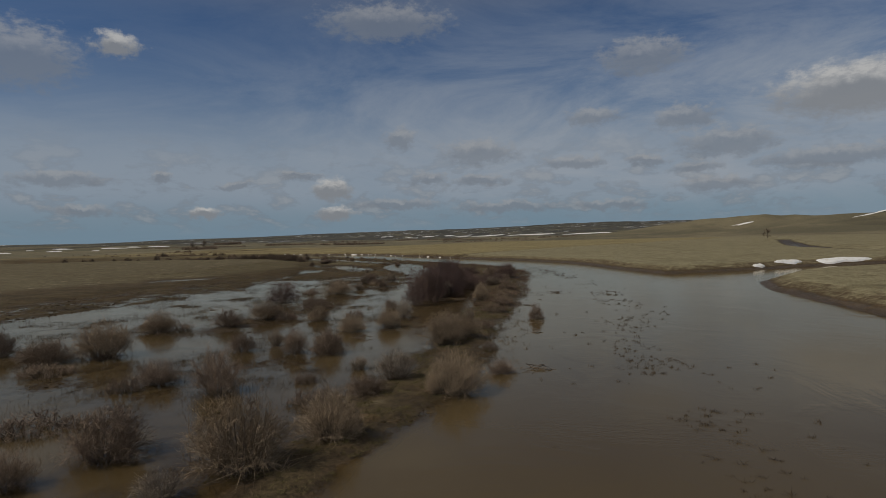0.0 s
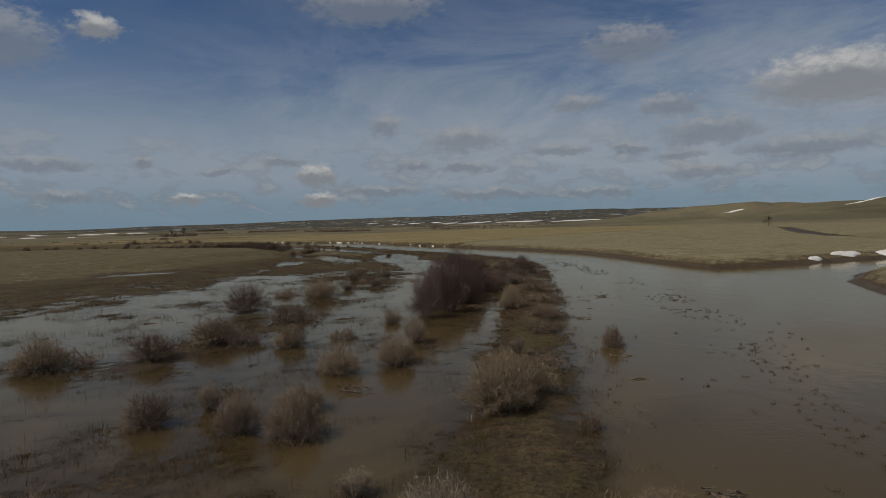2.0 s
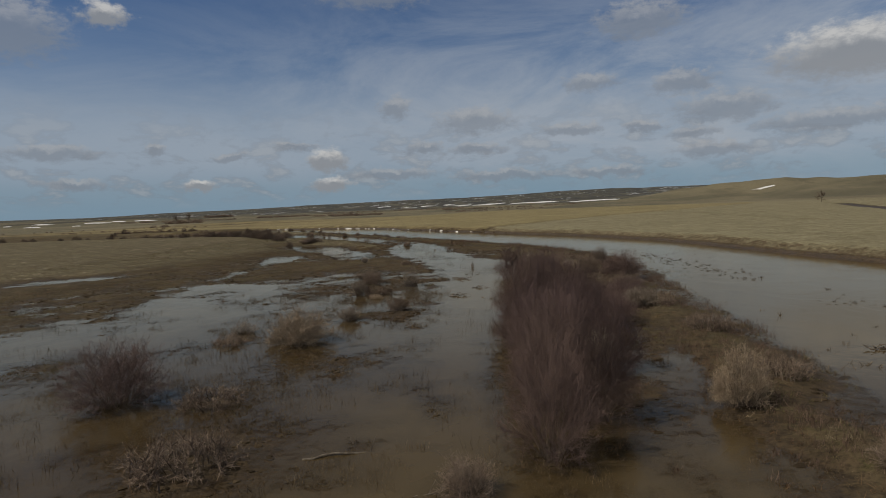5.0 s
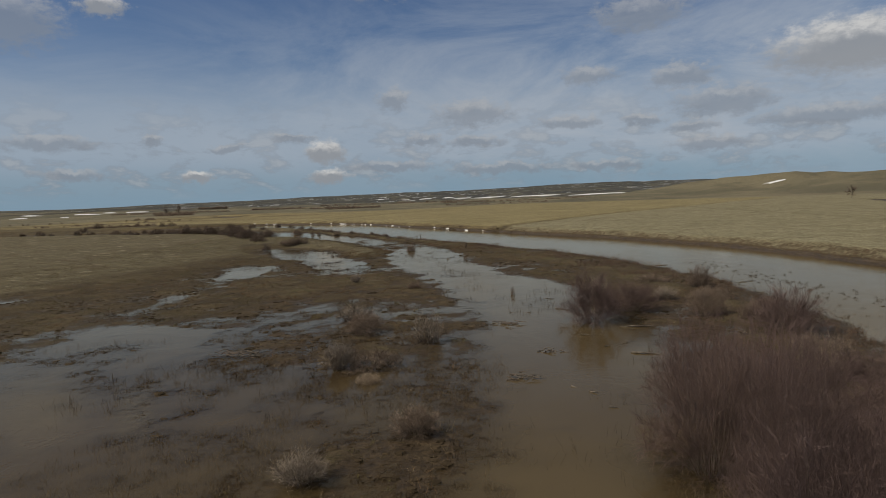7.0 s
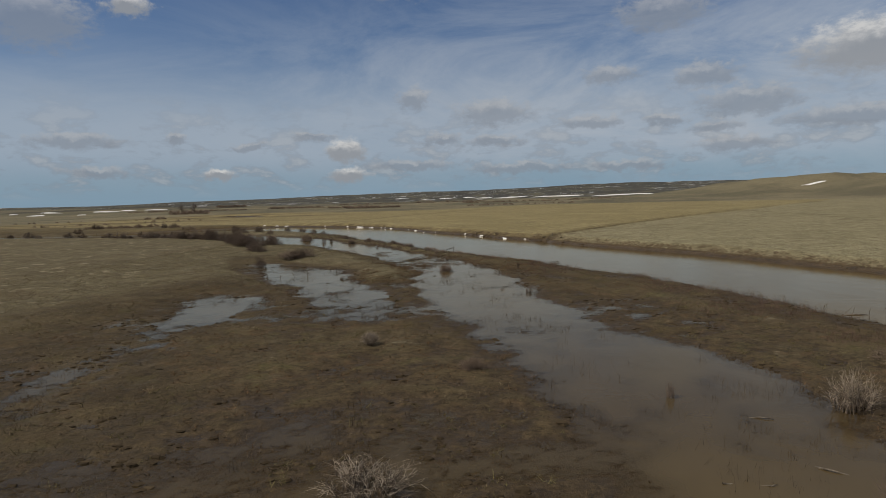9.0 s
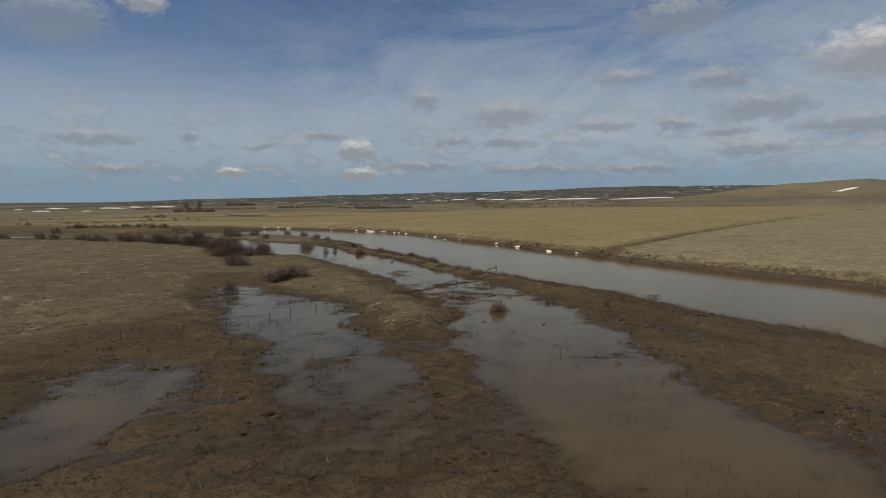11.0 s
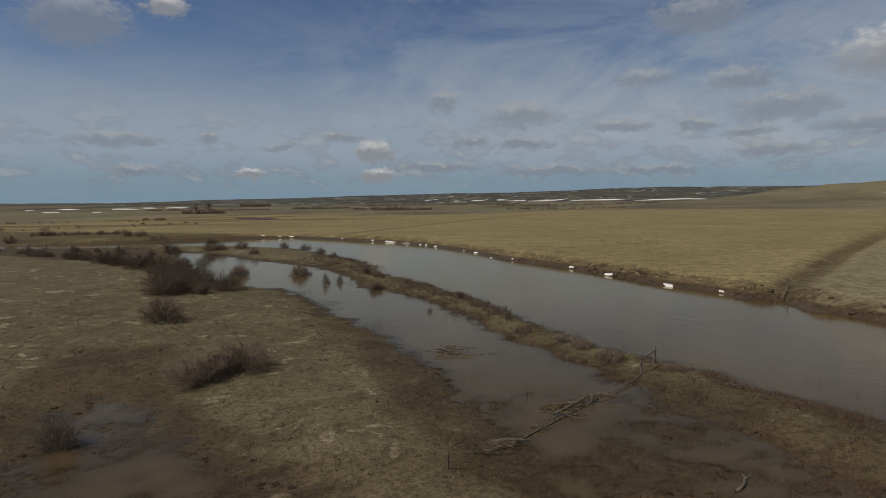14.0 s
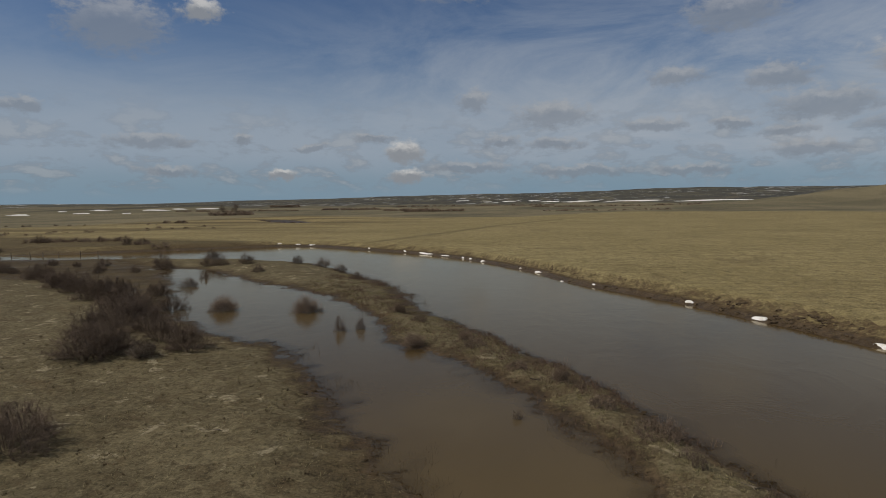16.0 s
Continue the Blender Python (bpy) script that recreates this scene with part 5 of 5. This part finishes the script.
PILES = ((-27.0, 170.6, 2.0, 0.35, 9), (-25.2, 173.2, 1.5, 0.3, 7), (-22.4, 177.0, 1.6, 0.4, 12), (-5.4, 168.0, 1.5, 0.35, 12), (-16.0, 178.5, 1.4, 0.3, 10), (-31.5, 204.0, 1.5, 0.35, 12), (-23.8, 174.9, 2.2, 0.45, 13))
PILES_2 = ((-29.8, 185.4, 3.0, 0.6, 24), (-21.3, 99.3, 2.1, 0.6, 26), (-6.4, 43.8, 1.5, 0.4, 16), (-7.6, 105.5, 1.7, 0.35, 14), (-7.5, 94.5, 1.4, 0.4, 14),
         (-5.8, 98.8, 1.1, 0.3, 10), (4.8, 33.2, 1.6, 0.3, 12), (-19.2, 183.0, 1.2, 0.4, 12), (-23.0, 188.9, 1.6, 0.4, 14), (11.2, 74.2, 1.4, 0.3, 12), (7.2, 61.8, 1.3, 0.3, 10),
         (10.6, 113.0, 1.8, 0.35, 14), (-17.2, 182.6, 1.0, 0.3, 8))
for i, row in enumerate(PILES + PILES_2):
    brush_pile(*row, seed=850 + i)

# ---- grass, sedge and drowned stalks ----


def stalk_material(name, dark, light):
    g = Mat(name)
    r = g.node("ShaderNodeNewGeometry").outputs["Random Per Island"]
    n = g.noise(g.position(), 0.4, 4, 0.65)
    c = g.mix(r, dark, light)
    c = g.mix(g.ramp(n, 0.35, 0.7, 0.0, 0.5), c, dark)
    return g.done(c, 0.9, None, spec=0.1)


def blades(name, label, category, x, y, z, tall, wide, lean, per, material, seed):
    """Clumps of dead blades: per blades round each foot."""
    rng = np.random.default_rng(seed)
    n = len(x) * per
    foot = np.repeat(np.stack([x, y, z], -1), per, 0)
    tall, wide = np.repeat(tall, per) * rng.uniform(0.5, 1.15, n), np.repeat(wide, per)
    foot[:, :2] += rng.normal(0, 1, (n, 2)) * (tall * 0.28)[:, None]
    az = rng.uniform(0, 6.28, n)
    tilt = np.abs(rng.normal(lean, 0.3, n))
    d = np.stack([np.cos(az) * np.sin(tilt), np.sin(az) * np.sin(tilt), np.cos(tilt)], -1)
    side_az = rng.uniform(0, 6.28, n)
    side = np.stack([np.cos(side_az), np.sin(side_az), np.zeros(n)], -1) * (wide / 2)[:, None]
    verts = np.stack([foot - side, foot + side, foot + d * tall[:, None]], 1).reshape(-1, 3)
    me = bpy.data.meshes.new(name)
    me.vertices.add(len(verts))
    me.vertices.foreach_set("co", verts.astype(np.float32).ravel())
    me.loops.add(3 * n)
    me.loops.foreach_set("vertex_index", np.arange(3 * n, dtype=np.int32))
    me.polygons.add(n)
    me.polygons.foreach_set("loop_start", np.arange(0, 3 * n, 3, dtype=np.int32))
    me.update(calc_edges=True)
    me.materials.append(material)
    return tagged(new(name, me), label, category, kind="stuff")


def scatter(n, x0, x1, y0, y1, seed):
    rng = np.random.default_rng(seed)
    x, y = rng.uniform(x0, x1, n), rng.uniform(y0, y1, n)
    h, right, marsh, _ = land(x, y)
    return x, y, h, right, marsh, rng


STRAW = stalk_material("dead_prairie_grass", (0.120, 0.103, 0.058), (0.310, 0.270, 0.165))
LEVEE_STRAW = stalk_material("olive_levee_grass", (0.120, 0.108, 0.056), (0.400, 0.360, 0.215))
SEDGE = stalk_material("wet_brown_sedge", (0.065, 0.048, 0.032), (0.230, 0.175, 0.110))
RUST = stalk_material("rusty_sedge", (0.085, 0.052, 0.030), (0.260, 0.165, 0.092))
OLIVE = stalk_material("olive_sedge", (0.070, 0.062, 0.030), (0.225, 0.195, 0.092))
BLEACHED = stalk_material("bleached_sedge", (0.120, 0.094, 0.060), (0.420, 0.340, 0.225))
SOD = stalk_material("wet_dark_sod", (0.034, 0.025, 0.015), (0.090, 0.066, 0.040))
WEED = stalk_material("rust_brown_weeds", (0.075, 0.050, 0.040), (0.250, 0.175, 0.130))
REED = stalk_material("drowned_dark_stalks", (0.040, 0.030, 0.022), (0.120, 0.090, 0.060))

x, y, h, right, marsh, rng = scatter(150000, -66, 2, 128, 240, 41)
k = (h > 0.10) & (marsh < 0.5) & (right < 0.5) & (fbm(x, y, 0.8, 4, 39) > -0.10)
blades("prairie_grass", "short dead straw-coloured grass on dry ground", "grass", x[k], y[k], h[k] - 0.02, rng.uniform(0.06, 0.20, k.sum()),
       rng.uniform(0.012, 0.035, k.sum()), 0.95, 4, STRAW, 42)
x, y, h, right, marsh, rng = scatter(16000, -70, 2, 128, 245, 75)
k = (h > 0.10) & (marsh < 0.6) & (right < 0.5) & (fbm(x, y, 0.5, 4, 76) > -0.05)
blades("tussock_grass", "small dark brown tussocks on the grazed peninsula", "grass", x[k], y[k], h[k] - 0.02, rng.uniform(0.08, 0.26, k.sum()),
       rng.uniform(0.015, 0.045, k.sum()), 0.9, 9, SEDGE, 77)
x, y, h, right, marsh, rng = scatter(150000, -60, 12, 148, 262, 65)
crest = line_distance(x, y, ((-3, 152), (-8, 161), (-13, 171), (-19, 181), (-25, 191), (-27.5, 198), (-30.5, 202.5), (-34, 208), (-39, 215), (-42.5, 219.5), (-49, 231), (-58, 247)))
k = (h > 0.08) & (right < 0.5) & (crest < 4.5) & (y > 183) & (fbm(x, y, 0.7, 4, 66) > -0.04)
blades("levee_grass", "olive dead grass along the narrow levee", "grass", x[k], y[k], h[k] - 0.02, rng.uniform(0.07, 0.22, k.sum()),
       rng.uniform(0.006, 0.014, k.sum()), 0.9, 26, LEVEE_STRAW, 67)
x, y, h, right, marsh, rng = scatter(130000, -60, 12, 16, 250, 59)
k = (h > -0.07) & (h < 0.05) & (right < 0.5) & (fbm(x, y, 0.6, 4, 60) > 0.01)
blades("flood_litter", "dark matted flood litter along the waterline", "litter", x[k], y[k], np.maximum(h[k], 0.0) - 0.01, rng.uniform(0.08, 0.24, k.sum()),
       rng.uniform(0.015, 0.045, k.sum()), 1.3, 8, REED, 61)
x, y, h, right, marsh, rng = scatter(110000, -56, 13, 12, 175, 43)
patch = fbm(x, y, 0.25, 4, 47) > -0.12
k = (h > -0.09) & (h < 0.5) & (marsh > 0.3) & (right < 0.5) & patch
blades("marsh_sedge", "matted wet brown sedge on the marsh", "sedge", x[k], y[k], h[k] - 0.02, rng.uniform(0.09, 0.26, k.sum()),
       rng.uniform(0.010, 0.022, k.sum()), 1.0, 5, SEDGE, 44)
# rusty, olive and bleached tussocks over the wet ground
for seed, name, label, paint, lo, hi in ((81, "rust_tussocks", "rusty brown sedge tussocks on soaked ground", RUST, 0.03, 0.5), (84, "olive_tussocks", "olive brown sedge tussocks on soaked ground", OLIVE, -0.5, -0.03),
                                         (87, "bleached_tussocks", "bleached straw stalks among wet sedge", BLEACHED, -0.02, 0.03)):
    x, y, h, right, marsh, rng = scatter(60000, -52, 13, 52, 178, seed)
    kind = fbm(x, y, 0.22, 4, 82)
    k = (h > -0.06) & (h < 0.45) & (marsh > 0.25) & (right < 0.5) & (kind > lo) & (kind < hi) & (fbm(x, y, 0.9, 4, seed) > -0.02)
    blades(name, label, "sedge", x[k], y[k], h[k] - 0.02, rng.uniform(0.07, 0.30, k.sum()) * (0.7 + 0.9 * (rng.uniform(0, 1, k.sum()) > 0.85)),
           rng.uniform(0.010, 0.026, k.sum()), 0.9, 9, paint, seed + 1)
x, y, h, right, marsh, rng = scatter(60000, -12, 6, 8, 60, 101)
crest = line_distance(x, y, ((-7.5, 8), (-6, 12), (-3, 22), (-0.2, 32), (0.8, 44), (2.2, 53), (3.0, 61)))
k = (crest < 2.9) & (h > -0.03) & (fbm(x, y, 0.6, 4, 102) > -0.10)
blades("levee_turf", "olive brown flattened grass on the low levee", "grass", x[k], y[k], h[k] - 0.02, rng.uniform(0.05, 0.17, k.sum()),
       rng.uniform(0.006, 0.016, k.sum()), 1.0, 14, OLIVE, 103)
# clumps of drowned sedge that stand out of the shallows
x, y, h, right, marsh, rng = scatter(26000, -27, -3, 26, 106, 104)
k = (h > -0.17) & (h < 0.03) & (right < 0.5) & (fbm(x, y, 0.30, 4, 105) > 0.06 - 0.05 * step(y, 76, 84))
blades("sedge_clumps", "dark sedge clumps standing in shallow brown water", "sedge", x[k], y[k], h[k], rng.uniform(0.10, 0.30, k.sum()) - h[k],
       rng.uniform(0.006, 0.014, k.sum()), 0.6, 16, SEDGE, 106)
for seed, name, label, paint in ((111, "fence_sedge", "dark drowned sedge by the old fence", SEDGE), (114, "fence_rust_sedge", "rusty drowned sedge by the old fence", RUST)):
    x, y, h, right, marsh, rng = scatter(9000, -28, -8, 152, 182, seed)
    k = (h > -0.10) & (h < 0.30) & (right < 0.5) & (fbm(x, y, 0.45, 4, seed + 1) > 0.02)
    blades(name, label, "sedge", x[k], y[k], h[k] - 0.01, rng.uniform(0.08, 0.26, k.sum()) + np.maximum(-h[k], 0), rng.uniform(0.008, 0.018, k.sum()), 0.8, 12, paint, seed + 2)
# tall dead weeds along the levee and its drowned edge
x, y, h, right, marsh, rng = scatter(120000, -60, 14, 56, 250, 92)
bank = line_distance(x, y, RIVER_LEFT)
k = (bank < 7.5) & (h > -0.10) & (h < 0.5) & (right < 0.5) & (fbm(x, y, 0.30, 4, 93) > 0.012 * bank - 0.01)
blades("levee_weeds", "upright rust-brown dead weeds along the levee", "weeds", x[k], y[k], h[k] - 0.02, rng.uniform(0.14, 0.56, k.sum()) * (1.2 - 0.09 * bank[k]),
       rng.uniform(0.007, 0.016, k.sum()), 0.5, 12, WEED, 94)


def sods(name, label, x, y, z, size, material, seed):
    """Low uneven lumps of turf."""
    rng = np.random.default_rng(seed)
    n, around = len(x), 7
    ang = np.arange(around) * 2 * np.pi / around + rng.uniform(0, 6.28, (n, 1))
    ring = []
    for r, up in ((1.0, -0.25), (0.72, 0.34)):
        rr = size[:, None] * r * rng.uniform(0.65, 1.35, (n, around))
        ring.append(np.stack([x[:, None] + rr * np.cos(ang), y[:, None] + 0.7 * rr * np.sin(ang), z[:, None] + 0.6 * size[:, None] * up * rng.uniform(0.6, 1.3, (n, around))], -1))
    top = np.stack([x, y, z + size * 0.27], -1)[:, None]
    verts = np.concatenate([ring[0], ring[1], top], 1).reshape(-1, 3)
    one = [(i, (i + 1) % around, around + (i + 1) % around, around + i) for i in range(around)]
    tip = [(around + i, around + (i + 1) % around, 2 * around) for i in range(around)]
    base = (np.arange(n) * (2 * around + 1))[:, None, None]
    faces = (np.array(one) + base).reshape(-1, 4).tolist() + (np.array(tip) + base).reshape(-1, 3).tolist()
    return tagged(part(name, verts.tolist(), faces, material), label, "sod", kind="stuff")


x, y, h, right, marsh, rng = scatter(90000, -50, 13, 24, 205, 95)
k = (h > -0.13) & (h < 0.07) & (right < 0.5) & (fbm(x, y, 0.28, 4, 96) > 0.0) & (rng.uniform(0, 1, len(x)) < 0.6)
sods("sod_lumps", "dark wet sod lumps along the flood's edge", x[k], y[k], h[k], 0.05 + 0.20 * rng.uniform(0, 1, k.sum()) ** 2.5, SOD, 97)


def straw_mat(x, y, long_, wide, turn, seed):
    """A raft of matted straw that floats against the fence."""
    rng = np.random.default_rng(seed)
    n = 420
    u, v = rng.normal(0, 0.24, n), rng.normal(0, 0.22, n)
    a = turn + rng.normal(0, 0.45, n)
    lift = 0.02 + 0.10 * np.exp(-(u * u + v * v) * 9) * rng.uniform(0.3, 1.0, n)
    cx = x + u * long_ * math.cos(turn) - v * wide * math.sin(turn)
    cy = y + u * long_ * math.sin(turn) + v * wide * math.cos(turn)
    t = np.linspace(-0.5, 0.5, 3)
    span = rng.uniform(0.25, 0.6, n)
    p = np.stack([cx[:, None] + t * (span * np.cos(a))[:, None], cy[:, None] + t * (span * np.sin(a))[:, None],
                  max(height(x, y), 0.0) + lift[:, None] + t * rng.normal(0, 0.06, (n, 1))], -1)
    v, f = tubes(p, np.array([[0.010, 0.010, 0.0]]) * rng.uniform(0.7, 1.4, (n, 1)))
    return tagged(part("straw_mat", v.tolist(), f, BLEACHED), "pale mat of drowned straw caught on the old fence", "straw mat", "straw mats")


straw_mat(-24.0, 175.9, 1.9, 1.0, 0.4, 98)
straw_mat(-27.0, 171.2, 2.1, 0.9, 0.5, 99)
straw_mat(-22.0, 177.6, 1.0, 0.6, 0.7, 100)
x, y, h, right, marsh, rng = scatter(60000, -48, 12, 14, 236, 45)
clump = fbm(x, y, 0.33, 4, 49)
k = (h > -0.24) & (h < 0.02) & (right < 0.5) & (clump > 0.05)
blades("drowned_stalks", "thin dark stalks standing in shallow flood water", "reeds", x[k], y[k], h[k], rng.uniform(0.25, 0.55, k.sum()) - h[k] * 0.8,
       rng.uniform(0.008, 0.018, k.sum()), 0.45, 5, REED, 46)
# weed tops that break the river's surface over a drowned bar
rng = np.random.default_rng(48)
t = rng.uniform(0, 1, 1100)
bar_y = np.interp(t, [0, 0.3, 0.6, 1], [16, 36, 72, 135])
bar_x = np.interp(bar_y, [16, 23, 33, 45, 58, 72, 98, 135], [8.2, 9.2, 10.8, 12.2, 15.6, 16.5, 16.6, 14.0]) + rng.normal(0, 1.3, 1100) * np.where(rng.uniform(0, 1, 1100) < 0.25, 2.2, 0.8)
k = fbm(bar_x, bar_y, 0.3, 3, 53) > -0.03
blades("river_weed", "brown weed tops breaking the river's surface", "weed", bar_x[k], bar_y[k], np.full(k.sum(), -0.04), rng.uniform(0.10, 0.26, k.sum()),
       rng.uniform(0.010, 0.026, k.sum()), 1.05, 40, REED, 50)
edge_y = rng.uniform(26, 160, 900)
edge_x = np.interp(edge_y, [p[1] for p in RIVER_LEFT[1:17]], [p[0] for p in RIVER_LEFT[1:17]]) + np.abs(rng.normal(0, 1.6, 900)) - 0.4
k = fbm(edge_x, edge_y, 0.25, 3, 57) > 0.0
blades("bank_weed", "flattened brown weeds along the drowned levee edge", "weed", edge_x[k], edge_y[k], np.full(k.sum(), -0.04), rng.uniform(0.12, 0.40, k.sum()),
       rng.uniform(0.012, 0.035, k.sum()), 1.1, 14, SEDGE, 52)
x, y, h, right, marsh, rng = scatter(60000, -70, 40, 95, 300, 55)
k = (h > 0.12) & (right > 0.5) & (h < 0.95)
blades("bank_grass", "rough dead grass hanging over the cut bank", "grass", x[k], y[k], h[k] - 0.02, rng.uniform(0.12, 0.34, k.sum()),
       rng.uniform(0.02, 0.05, k.sum()), 0.8, 5, STRAW, 56)
